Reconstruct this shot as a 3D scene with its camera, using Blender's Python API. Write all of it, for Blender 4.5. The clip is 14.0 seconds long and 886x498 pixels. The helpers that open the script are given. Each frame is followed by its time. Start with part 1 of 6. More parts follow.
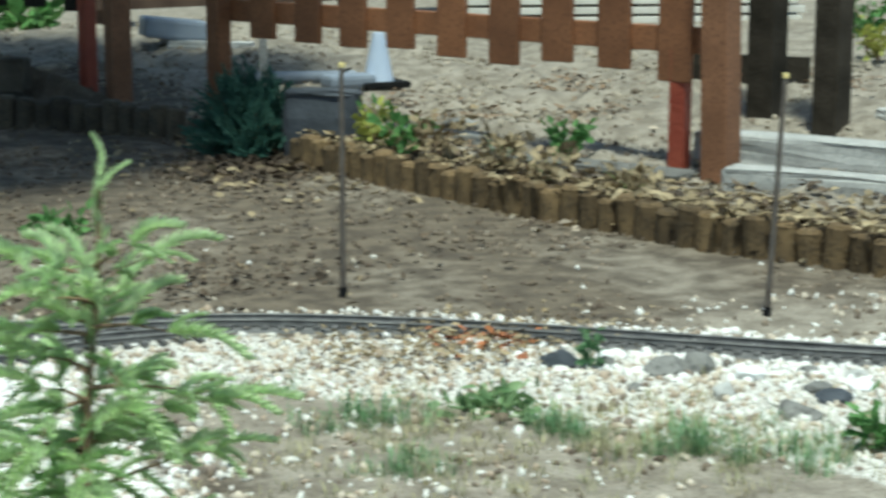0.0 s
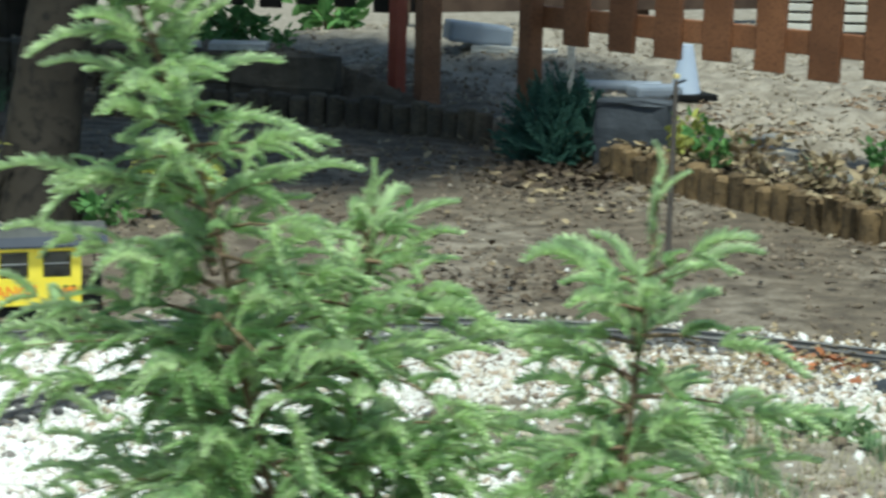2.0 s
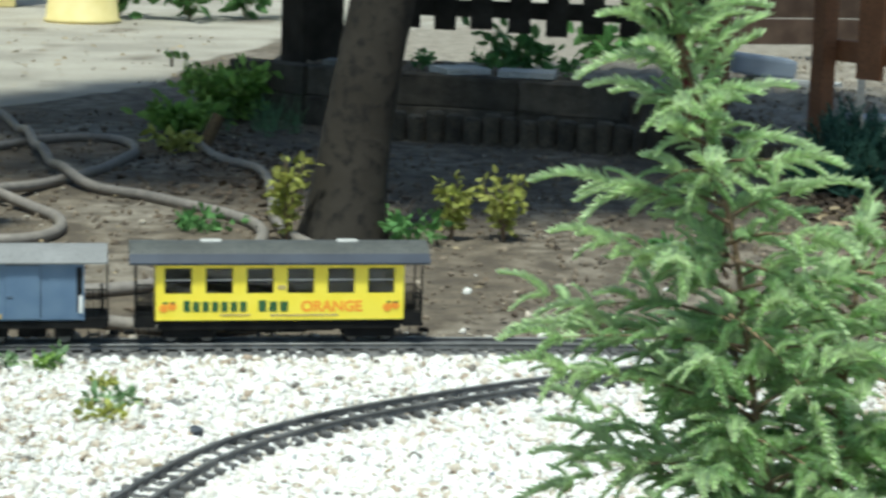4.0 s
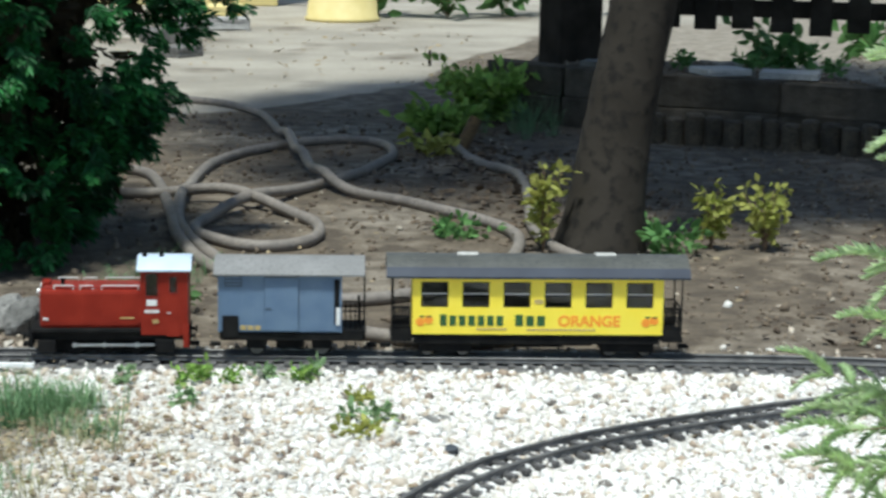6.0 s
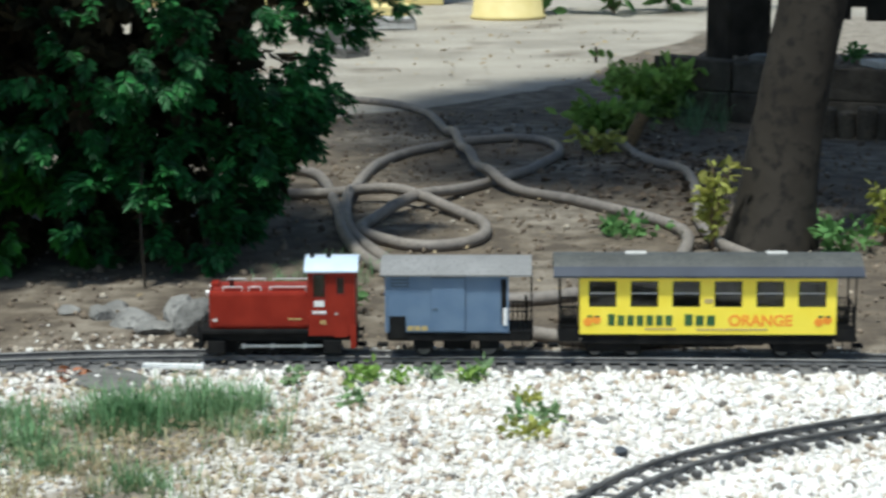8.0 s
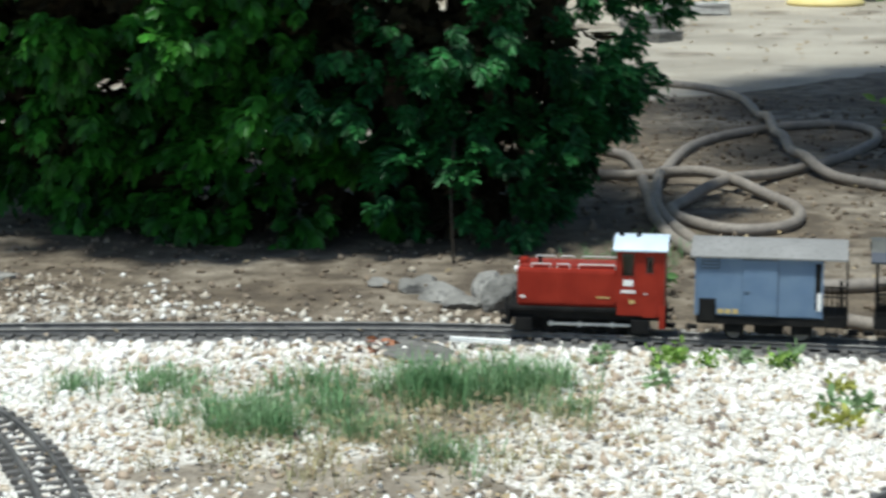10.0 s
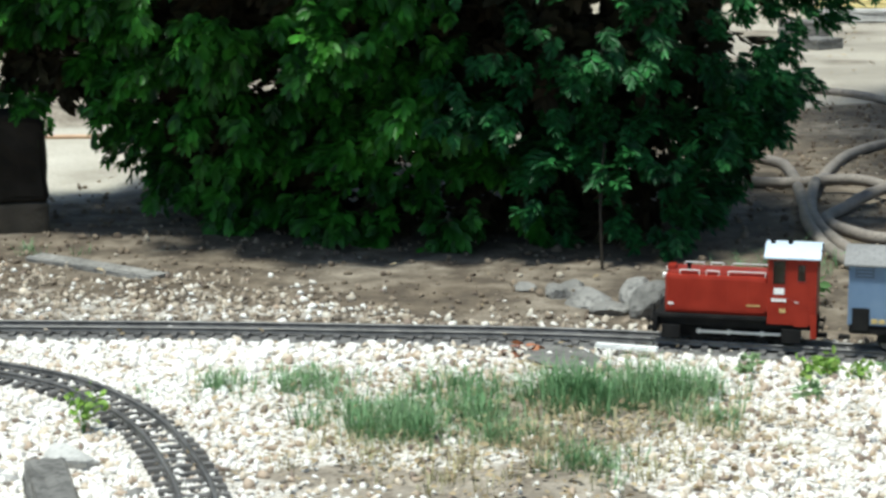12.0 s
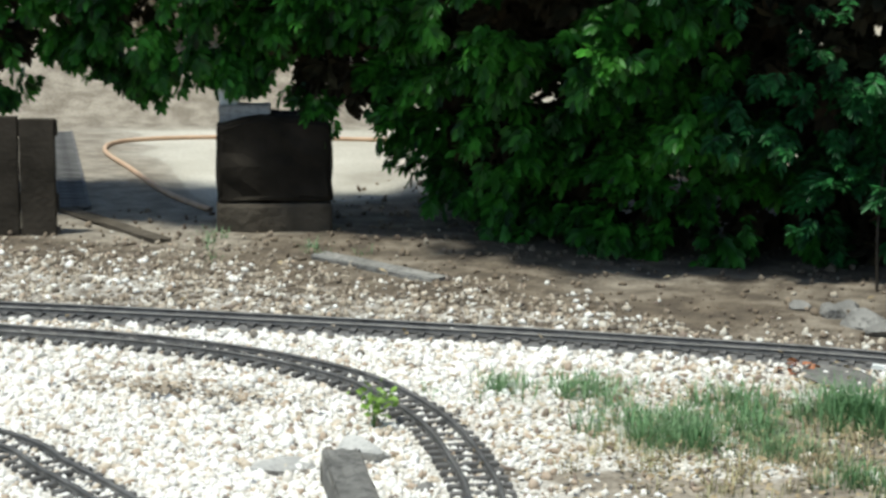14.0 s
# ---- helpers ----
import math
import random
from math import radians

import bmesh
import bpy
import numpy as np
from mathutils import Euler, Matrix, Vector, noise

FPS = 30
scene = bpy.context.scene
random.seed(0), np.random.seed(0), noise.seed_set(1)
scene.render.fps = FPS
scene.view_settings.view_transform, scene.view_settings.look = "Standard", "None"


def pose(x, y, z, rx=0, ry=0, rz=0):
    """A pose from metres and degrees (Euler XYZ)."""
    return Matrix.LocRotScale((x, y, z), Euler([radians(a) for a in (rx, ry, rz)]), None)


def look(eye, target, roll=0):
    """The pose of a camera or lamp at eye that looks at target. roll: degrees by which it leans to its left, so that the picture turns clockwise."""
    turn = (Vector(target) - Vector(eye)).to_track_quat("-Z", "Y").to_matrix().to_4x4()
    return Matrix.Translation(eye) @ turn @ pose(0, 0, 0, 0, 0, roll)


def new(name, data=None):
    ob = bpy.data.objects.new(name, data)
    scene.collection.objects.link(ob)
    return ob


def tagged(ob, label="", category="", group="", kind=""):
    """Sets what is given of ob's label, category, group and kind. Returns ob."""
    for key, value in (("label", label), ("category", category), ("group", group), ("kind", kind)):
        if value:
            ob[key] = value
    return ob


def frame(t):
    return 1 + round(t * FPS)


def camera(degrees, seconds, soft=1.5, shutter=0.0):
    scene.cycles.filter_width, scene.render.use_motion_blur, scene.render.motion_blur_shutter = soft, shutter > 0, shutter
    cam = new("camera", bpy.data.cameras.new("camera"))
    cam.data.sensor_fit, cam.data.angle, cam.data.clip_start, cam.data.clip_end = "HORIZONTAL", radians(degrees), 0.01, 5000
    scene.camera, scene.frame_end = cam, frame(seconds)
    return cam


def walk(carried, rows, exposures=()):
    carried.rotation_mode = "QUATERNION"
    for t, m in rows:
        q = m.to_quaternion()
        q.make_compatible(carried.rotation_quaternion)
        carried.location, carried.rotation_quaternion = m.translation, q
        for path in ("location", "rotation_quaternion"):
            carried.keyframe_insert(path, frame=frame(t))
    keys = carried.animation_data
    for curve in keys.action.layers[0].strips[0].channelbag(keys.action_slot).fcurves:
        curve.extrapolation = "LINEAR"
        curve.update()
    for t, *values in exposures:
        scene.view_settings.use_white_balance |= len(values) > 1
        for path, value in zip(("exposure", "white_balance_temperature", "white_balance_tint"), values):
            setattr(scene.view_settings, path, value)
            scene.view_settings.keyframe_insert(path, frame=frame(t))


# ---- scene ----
cam = camera(25.8, 14.0, soft=2.8, shutter=0.7)
PATH = [
    (0, (0.273, -0.117, 0.827), (1.202, 1.613, 0.443), 0.1),
    (0.5, (0.253, -0.097, 0.825), (1.106, 1.671, 0.444), -0.0),
    (1, (0.23, -0.082, 0.825), (1.016, 1.718, 0.447), 0.8),
    (1.5, (0.204, -0.083, 0.826), (0.948, 1.735, 0.449), 1.5),
    (2, (0.163, -0.057, 0.825), (0.847, 1.784, 0.446), 1.5),
    (2.5, (0.128, -0.054, 0.828), (0.771, 1.803, 0.452), 1.5),
    (3, (0.073, -0.087, 0.835), (0.634, 1.798, 0.472), 2.0),
    (3.5, (0.04, -0.107, 0.834), (0.549, 1.793, 0.472), 1.7),
    (4, (0.018, -0.107, 0.827), (0.459, 1.811, 0.471), 1.8),
    (6.5, (0.023, -0.032, 0.86), (0.164, 1.928, 0.487), 0.3),
    (7, (0.025, -0.027, 0.858), (0.132, 1.935, 0.485), -0.2),
    (7.5, (0.023, -0.024, 0.858), (0.08, 1.94, 0.485), -0.1),
    (8, (0.023, -0.021, 0.856), (0.032, 1.944, 0.482), -0.4),
    (8.5, (0.023, -0.002, 0.85), (-0.042, 1.962, 0.475), -0.5),
    (9, (0.017, -0.024, 0.847), (-0.131, 1.933, 0.459), -0.7),
    (11.5, (0.009, 0.064, 0.813), (-0.435, 1.978, 0.438), -0.1),
    (12, (0.02, 0.042, 0.819), (-0.441, 1.952, 0.444), -0.5),
    (12.5, (0.015, 0.019, 0.824), (-0.493, 1.917, 0.451), -0.8),
    (13, (-0.034, 0.069, 0.816), (-0.613, 1.947, 0.445), -0.3),
    (13.5, (-0.035, 0.015, 0.83), (-0.699, 1.864, 0.458), 0.2),
    (14, (-0.015, -0.062, 0.842), (-0.719, 1.773, 0.474), 0.5),
]
walk(cam, [(t, look(eye, target, roll)) for t, eye, target, roll in PATH], [(0, 0.2, 6100, -11), (2, 0.2, 6100, -8), (4, 0.22, 6100, -6), (6.5, 0.13, 6100, 1), (9, 0.12, 6150, 1), (11.5, 0.35, 6300, 0), (13, 0.38, 6300, 0), (14, 0.17, 6450, 1)])

# ---- light ----
world = bpy.data.worlds.new("sky")
scene.world = world
world.use_nodes = True
wn = world.node_tree
sky = wn.nodes.new("ShaderNodeTexSky")
sky.sky_type, sky.sun_disc = "NISHITA", False
SUN_EL, SUN_AZ = 71.0, 205.0          # degrees: height, and compass turn from +y
sky.sun_elevation, sky.sun_rotation = radians(SUN_EL), radians(SUN_AZ)
wn.nodes["Background"].inputs[1].default_value = 0.10
wn.links.new(sky.outputs[0], wn.nodes["Background"].inputs[0])
sun = new("sun", bpy.data.lights.new("sun", "SUN"))
sun.data.energy, sun.data.angle, sun.data.color = 4.4, radians(6), (1.0, 0.975, 0.93)
sun_dir = Vector((math.sin(radians(SUN_AZ)) * math.cos(radians(SUN_EL)), math.cos(radians(SUN_AZ)) * math.cos(radians(SUN_EL)), math.sin(radians(SUN_EL))))
sun.matrix_world = look((0, 0, 0), -sun_dir)

# ---- materials ----
rng = np.random.default_rng(7)


def material(name, c1, c2, scale=20.0, rough=0.8, metal=0.0, bump=0.2, fine=150.0, island=0.0, obrandom=0.0, c3=None, trans=0.0, dist=0.01):
    """Two colours mixed by noise at two scales, with bump. island and obrandom vary the brightness piece by piece."""
    m = bpy.data.materials.new(name)
    m.use_nodes = True
    nt = m.node_tree
    N, L = nt.nodes, nt.links
    b = N["Principled BSDF"]
    b.inputs["Roughness"].default_value, b.inputs["Metallic"].default_value = rough, metal
    co = N.new("ShaderNodeTexCoord")
    n1 = N.new("ShaderNodeTexNoise"); n1.inputs["Scale"].default_value = scale; n1.inputs["Detail"].default_value = 5
    n2 = N.new("ShaderNodeTexNoise"); n2.inputs["Scale"].default_value = fine; n2.inputs["Detail"].default_value = 3
    L.new(co.outputs["Object"], n1.inputs["Vector"]); L.new(co.outputs["Object"], n2.inputs["Vector"])
    ramp = N.new("ShaderNodeMapRange"); ramp.inputs[1].default_value, ramp.inputs[2].default_value = 0.35, 0.65
    L.new(n1.outputs["Fac"], ramp.inputs[0])
    mx = N.new("ShaderNodeMix"); mx.data_type = "RGBA"
    mx.inputs[6].default_value, mx.inputs[7].default_value = (*c1, 1), (*c2, 1)
    L.new(ramp.outputs[0], mx.inputs[0])
    out = mx.outputs[2]
    if c3 is not None:
        r2 = N.new("ShaderNodeMapRange"); r2.inputs[1].default_value, r2.inputs[2].default_value = 0.5, 0.68
        L.new(n2.outputs["Fac"], r2.inputs[0])
        m2 = N.new("ShaderNodeMix"); m2.data_type = "RGBA"; m2.inputs[7].default_value = (*c3, 1)
        L.new(r2.outputs[0], m2.inputs[0]); L.new(out, m2.inputs[6])
        out = m2.outputs[2]
    for amount, node, sock in ((island, "ShaderNodeNewGeometry", "Random Per Island"), (obrandom, "ShaderNodeObjectInfo", "Random")):
        if amount:
            src = N.new(node)
            mr = N.new("ShaderNodeMapRange"); mr.inputs[3].default_value, mr.inputs[4].default_value = 1 - amount, 1 + amount
            L.new(src.outputs[sock], mr.inputs[0])
            hv = N.new("ShaderNodeHueSaturation"); L.new(mr.outputs[0], hv.inputs["Value"]); L.new(out, hv.inputs["Color"])
            out = hv.outputs[0]
    L.new(out, b.inputs["Base Color"])
    if bump:
        bp = N.new("ShaderNodeBump"); bp.inputs["Strength"].default_value, bp.inputs["Distance"].default_value = bump, dist
        L.new(n2.outputs["Fac"], bp.inputs["Height"]); L.new(bp.outputs[0], b.inputs["Normal"])
    if trans:
        tr = N.new("ShaderNodeBsdfTranslucent"); L.new(out, tr.inputs["Color"])
        ad = N.new("ShaderNodeMixShader"); ad.inputs[0].default_value = trans
        L.new(b.outputs[0], ad.inputs[1]); L.new(tr.outputs[0], ad.inputs[2])
        L.new(ad.outputs[0], N["Material Output"].inputs["Surface"])
    return m


def stone_material(name, colours, rough=0.75, fine=90.0):
    """Stones whose colour is picked piece by piece from a row of colours."""
    m = material(name, (1, 1, 1), (0.86, 0.84, 0.8), 60, rough, 0, 0.25, fine, dist=0.004)
    N, L = m.node_tree.nodes, m.node_tree.links
    geo = N.new("ShaderNodeNewGeometry")
    ramp = N.new("ShaderNodeValToRGB"); ramp.color_ramp.interpolation = "CONSTANT"
    el = ramp.color_ramp.elements
    while len(el) < len(colours):
        el.new(0.5)
    pos = 0.0
    for e, (share, col) in zip(el, colours):
        e.position, e.color = pos, (*col, 1)
        pos += share
    L.new(geo.outputs["Random Per Island"], ramp.inputs[0])
    mul = N.new("ShaderNodeMix"); mul.data_type, mul.blend_type = "RGBA", "MULTIPLY"
    mul.inputs[0].default_value = 1
    old = N["Principled BSDF"].inputs["Base Color"].links[0].from_socket
    L.new(old, mul.inputs[6]); L.new(ramp.outputs[0], mul.inputs[7]); L.new(mul.outputs[2], N["Principled BSDF"].inputs["Base Color"])
    return m


def ground_material():
    """Soil, pale sand, gravel dust and concrete, laid out by the sheet's own zones."""
    m = bpy.data.materials.new("garden_ground")
    m.use_nodes = True
    N, L = m.node_tree.nodes, m.node_tree.links
    b = N["Principled BSDF"]; b.inputs["Roughness"].default_value = 0.95
    co = N.new("ShaderNodeTexCoord")
    zone = N.new("ShaderNodeVertexColor"); zone.layer_name = "zone"
    sep = N.new("ShaderNodeSeparateColor"); L.new(zone.outputs[0], sep.inputs[0])

    def noise_node(s, d=6):
        n = N.new("ShaderNodeTexNoise"); n.inputs["Scale"].default_value = s; n.inputs["Detail"].default_value = d
        L.new(co.outputs["Object"], n.inputs["Vector"])
        return n

    def two(c1, c2, n, lo=0.38, hi=0.62):
        r = N.new("ShaderNodeMapRange"); r.inputs[1].default_value, r.inputs[2].default_value = lo, hi
        L.new(n.outputs["Fac"], r.inputs[0])
        x = N.new("ShaderNodeMix"); x.data_type = "RGBA"
        x.inputs[6].default_value, x.inputs[7].default_value = (*c1, 1), (*c2, 1)
        L.new(r.outputs[0], x.inputs[0])
        return x.outputs[2]

    big, mid, small = noise_node(1.7), noise_node(14), noise_node(120, 3)
    soil = two((0.085, 0.066, 0.047), (0.160, 0.127, 0.090), mid)
    sand = two((0.20, 0.17, 0.132), (0.33, 0.29, 0.235), mid)
    gravel = two((0.47, 0.44, 0.39), (0.68, 0.655, 0.61), small)
    plaza = two((0.285, 0.256, 0.21), (0.405, 0.368, 0.305), big)

    def over(base, top, chan, n):
        r = N.new("ShaderNodeMath"); r.operation = "MULTIPLY_ADD"; r.inputs[1].default_value, r.inputs[2].default_value = 0.7, -0.35
        L.new(n.outputs["Fac"], r.inputs[0])
        a = N.new("ShaderNodeMath"); a.operation = "ADD"; L.new(r.outputs[0], a.inputs[0]); L.new(sep.outputs[chan], a.inputs[1])
        c = N.new("ShaderNodeMapRange"); c.inputs[1].default_value, c.inputs[2].default_value = (0.25, 0.8) if chan == 0 else (0.42, 0.58)
        L.new(a.outputs[0], c.inputs[0])
        x = N.new("ShaderNodeMix"); x.data_type = "RGBA"
        L.new(c.outputs[0], x.inputs[0]); L.new(base, x.inputs[6]); L.new(top, x.inputs[7])
        return x.outputs[2]

    col = over(soil, sand, 0, mid)
    col = over(col, gravel, 1, mid)
    col = over(col, plaza, 2, big)
    apron = N.new("ShaderNodeMix"); apron.data_type = "RGBA"
    L.new(zone.outputs["Alpha"], apron.inputs[0]); L.new(col, apron.inputs[6]); L.new(two((0.46, 0.425, 0.355), (0.60, 0.565, 0.49), big), apron.inputs[7])
    col = apron.outputs[2]
    speck = N.new("ShaderNodeMix"); speck.data_type, speck.blend_type = "RGBA", "MULTIPLY"; speck.inputs[0].default_value = 0.6
    L.new(col, speck.inputs[6]); L.new(two((0.55, 0.5, 0.45), (1, 1, 1), small, 0.35, 0.55), speck.inputs[7])
    L.new(speck.outputs[2], b.inputs["Base Color"])
    bp = N.new("ShaderNodeBump"); bp.inputs["Strength"].default_value, bp.inputs["Distance"].default_value = 0.7, 0.012
    L.new(noise_node(60, 6).outputs["Fac"], bp.inputs["Height"]); L.new(bp.outputs[0], b.inputs["Normal"])
    return m


M = {
    "ground": ground_material(),
    "white_gravel": stone_material("white_gravel", [(0.58, (0.82, 0.805, 0.775)), (0.21, (0.73, 0.69, 0.63)), (0.08, (0.54, 0.46, 0.37)), (0.09, (0.86, 0.85, 0.83)), (0.02, (0.36, 0.28, 0.21)), (0.02, (0.17, 0.15, 0.13))]),
    "mixed_gravel": stone_material("mixed_gravel", [(0.36, (0.74, 0.72, 0.67)), (0.24, (0.58, 0.50, 0.40)), (0.18, (0.42, 0.33, 0.25)), (0.1, (0.66, 0.62, 0.56)), (0.12, (0.22, 0.17, 0.135))]),
    "clods": stone_material("clods", [(0.45, (0.17, 0.132, 0.095)), (0.3, (0.24, 0.19, 0.14)), (0.22, (0.12, 0.09, 0.066)), (0.03, (0.42, 0.37, 0.30))], 0.95),
    "rock": material("rock", (0.155, 0.149, 0.137), (0.250, 0.240, 0.220), 18, 0.9, 0, 0.5, 70, obrandom=0.3, c3=(0.105, 0.10, 0.092), dist=0.01),
    "white_rock": material("white_rock", (0.72, 0.72, 0.70), (0.82, 0.82, 0.80), 18, 0.7, 0, 0.4, 70),
    "concrete": material("concrete", (0.34, 0.33, 0.31), (0.46, 0.445, 0.42), 14, 0.9, 0, 0.35, 130, c3=(0.27, 0.265, 0.25), dist=0.006),
    "dark_wall": material("dark_wall", (0.060, 0.050, 0.038), (0.100, 0.084, 0.065), 16, 0.95, 0, 0.5, 60, obrandom=0.2),
    "bark": material("bark", (0.033, 0.028, 0.022), (0.048, 0.041, 0.033), 6, 0.95, 0, 0.35, 34, c3=(0.020, 0.018, 0.016), dist=0.006),
    "twig": material("twig", (0.16, 0.10, 0.06), (0.25, 0.17, 0.10), 60, 0.85, 0, 0.3, 200),
    "fence_red": material("fence_red", (0.165, 0.066, 0.027), (0.235, 0.098, 0.042), 9, 0.7, 0, 0.25, 110, obrandom=0.22, c3=(0.12, 0.047, 0.02), dist=0.004),
    "fence_post": material("fence_post", (0.175, 0.077, 0.036), (0.25, 0.115, 0.057), 9, 0.7, 0, 0.25, 110, c3=(0.13, 0.055, 0.027), dist=0.004),
    "fence_bright": material("fence_bright", (0.23, 0.038, 0.019), (0.29, 0.06, 0.03), 9, 0.6, 0, 0.25, 110),
    "dark_timber": material("dark_timber", (0.024, 0.020, 0.015), (0.048, 0.040, 0.031), 10, 0.95, 0, 0.4, 80, obrandom=0.25, dist=0.006),
    "log": material("log", (0.098, 0.064, 0.030), (0.165, 0.108, 0.050), 25, 0.9, 0, 0.45, 90, obrandom=0.4, c3=(0.060, 0.040, 0.020), dist=0.006),
    "shaded_log": material("shaded_log", (0.062, 0.048, 0.033), (0.105, 0.081, 0.053), 25, 0.9, 0, 0.45, 90, obrandom=0.35, c3=(0.045, 0.035, 0.024), dist=0.006),
    "hose": material("hose", (0.190, 0.165, 0.142), (0.255, 0.222, 0.190), 25, 0.65, 0, 0.2, 120, c3=(0.155, 0.135, 0.115), dist=0.003),
    "orange_hose": material("orange_hose", (0.46, 0.30, 0.19), (0.54, 0.37, 0.25), 25, 0.6, 0, 0.1, 120),
    "tie": material("tie", (0.075, 0.072, 0.070), (0.14, 0.134, 0.128), 30, 0.8, 0, 0.3, 200, obrandom=0.25, dist=0.002),
    "rail": material("rail", (0.10, 0.097, 0.094), (0.19, 0.183, 0.176), 30, 0.5, 0.35, 0.1, 200, dist=0.001),
    "yew": material("yew", (0.013, 0.063, 0.008), (0.062, 0.240, 0.026), 9, 0.42, 0, 0, 60, island=0.7, trans=0.3),
    "yew_inner_shade": material("yew_inner_shade", (0.022, 0.022, 0.011), (0.050, 0.038, 0.022), 6, 0.9, 0, 0, 60, island=0.4),
    "conifer": material("conifer", (0.40, 0.555, 0.26), (0.54, 0.68, 0.38), 35, 0.6, 0, 0, 60, island=0.3, trans=0.5),
    "conifer_tip": material("conifer_tip", (0.56, 0.69, 0.38), (0.67, 0.78, 0.48), 35, 0.6, 0, 0, 60, island=0.25, trans=0.5),
    "weed": material("weed", (0.09, 0.21, 0.06), (0.16, 0.30, 0.10), 12, 0.65, 0, 0, 60, island=0.35, trans=0.3),
    "yellow_weed": material("yellow_weed", (0.30, 0.33, 0.065), (0.44, 0.43, 0.11), 12, 0.7, 0, 0, 60, island=0.35, trans=0.35),
    "pale_weed": material("pale_weed", (0.17, 0.28, 0.12), (0.27, 0.38, 0.18), 12, 0.65, 0, 0, 60, island=0.3, trans=0.3),
    "dry_leaf": material("dry_leaf", (0.21, 0.155, 0.083), (0.37, 0.295, 0.18), 12, 0.8, 0, 0, 60, island=0.4, trans=0.15),
    "mulch": material("mulch", (0.050, 0.035, 0.023), (0.105, 0.073, 0.046), 12, 0.9, 0, 0, 60, island=0.45),
    "orange_leaf": material("orange_leaf", (0.34, 0.13, 0.045), (0.27, 0.095, 0.045), 12, 0.8, 0, 0, 60, island=0.3),
    "grass": material("grass", (0.120, 0.235, 0.105), (0.215, 0.335, 0.175), 8, 0.7, 0, 0, 60, island=0.4, trans=0.3),
    "dry_grass": material("dry_grass", (0.40, 0.345, 0.21), (0.33, 0.33, 0.18), 8, 0.8, 0, 0, 60, island=0.4, trans=0.2),
    "blue_needle": material("blue_needle", (0.030, 0.088, 0.062), (0.062, 0.145, 0.105), 12, 0.7, 0, 0, 60, island=0.3),
    "brush": material("brush", (0.27, 0.22, 0.165), (0.40, 0.335, 0.255), 12, 0.9, 0, 0, 60, island=0.35),
    "shade_canopy": material("shade_canopy", (0.04, 0.10, 0.02), (0.08, 0.16, 0.04), 8, 0.6, 0, 0, 60, island=0.4, trans=0.3),
    "loco_red": material("loco_red", (0.212, 0.019, 0.011), (0.265, 0.027, 0.015), 30, 0.42, 0, 0.06, 300, dist=0.0005),
    "loco_dark_red": material("loco_dark_red", (0.19, 0.024, 0.018), (0.24, 0.032, 0.024), 30, 0.45, 0, 0.06, 300, dist=0.0005),
    "black_plastic": material("black_plastic", (0.006, 0.006, 0.0065), (0.014, 0.0135, 0.013), 40, 0.75, 0, 0.1, 300, dist=0.0005),
    "silver": material("silver", (0.60, 0.59, 0.57), (0.72, 0.71, 0.69), 40, 0.4, 0.35, 0.05, 300, dist=0.0003),
    "cab_roof": material("cab_roof", (0.48, 0.57, 0.68), (0.56, 0.65, 0.75), 25, 0.4, 0, 0.05, 300, dist=0.0005),
    "wagon_blue": material("wagon_blue", (0.105, 0.165, 0.262), (0.135, 0.20, 0.295), 25, 0.6, 0, 0.08, 300, dist=0.0005),
    "wagon_dark": material("wagon_dark", (0.05, 0.075, 0.11), (0.075, 0.10, 0.14), 25, 0.55, 0, 0.05, 300, dist=0.0005),
    "wagon_roof": material("wagon_roof", (0.19, 0.187, 0.183), (0.24, 0.236, 0.231), 18, 0.75, 0, 0.15, 250, c3=(0.16, 0.157, 0.153), dist=0.0008),
    "coach_roof": material("coach_roof", (0.075, 0.076, 0.070), (0.105, 0.106, 0.098), 18, 0.5, 0, 0.1, 250, c3=(0.05, 0.053, 0.057), dist=0.0008),
    "roof_sky_sheen": material("roof_sky_sheen", (0.032, 0.038, 0.055), (0.046, 0.054, 0.074), 18, 0.5, 0, 0.1, 250, dist=0.0008),
    "yellow": material("yellow", (0.93, 0.74, 0.055), (0.96, 0.78, 0.08), 25, 0.5, 0, 0.05, 300, dist=0.0004),
    "print_green": material("print_green", (0.02, 0.085, 0.025), (0.03, 0.11, 0.035), 40, 0.5, 0, 0, 200),
    "print_orange": material("print_orange", (0.88, 0.29, 0.025), (0.92, 0.35, 0.035), 40, 0.6, 0, 0, 200),
    "print_white": material("print_white", (0.75, 0.74, 0.72), (0.82, 0.81, 0.79), 40, 0.5, 0, 0, 200),
    "print_tan": material("print_tan", (0.45, 0.33, 0.12), (0.52, 0.4, 0.18), 40, 0.5, 0, 0, 200),
    "seat_brown": material("seat_brown", (0.03, 0.026, 0.022), (0.05, 0.042, 0.035), 40, 0.7, 0, 0, 200),
    "grey_plastic": material("grey_plastic", (0.20, 0.225, 0.27), (0.27, 0.30, 0.35), 10, 0.6, 0, 0.05, 150),
    "mast_grey": material("mast_grey", (0.075, 0.06, 0.05), (0.12, 0.10, 0.085), 30, 0.6, 0, 0.1, 200),
    "slate": material("slate", (0.038, 0.043, 0.052), (0.066, 0.073, 0.086), 12, 0.85, 0, 0.4, 90, dist=0.006),
    "ivy": material("ivy", (0.19, 0.34, 0.065), (0.32, 0.46, 0.115), 12, 0.6, 0, 0, 60, island=0.4, trans=0.35),
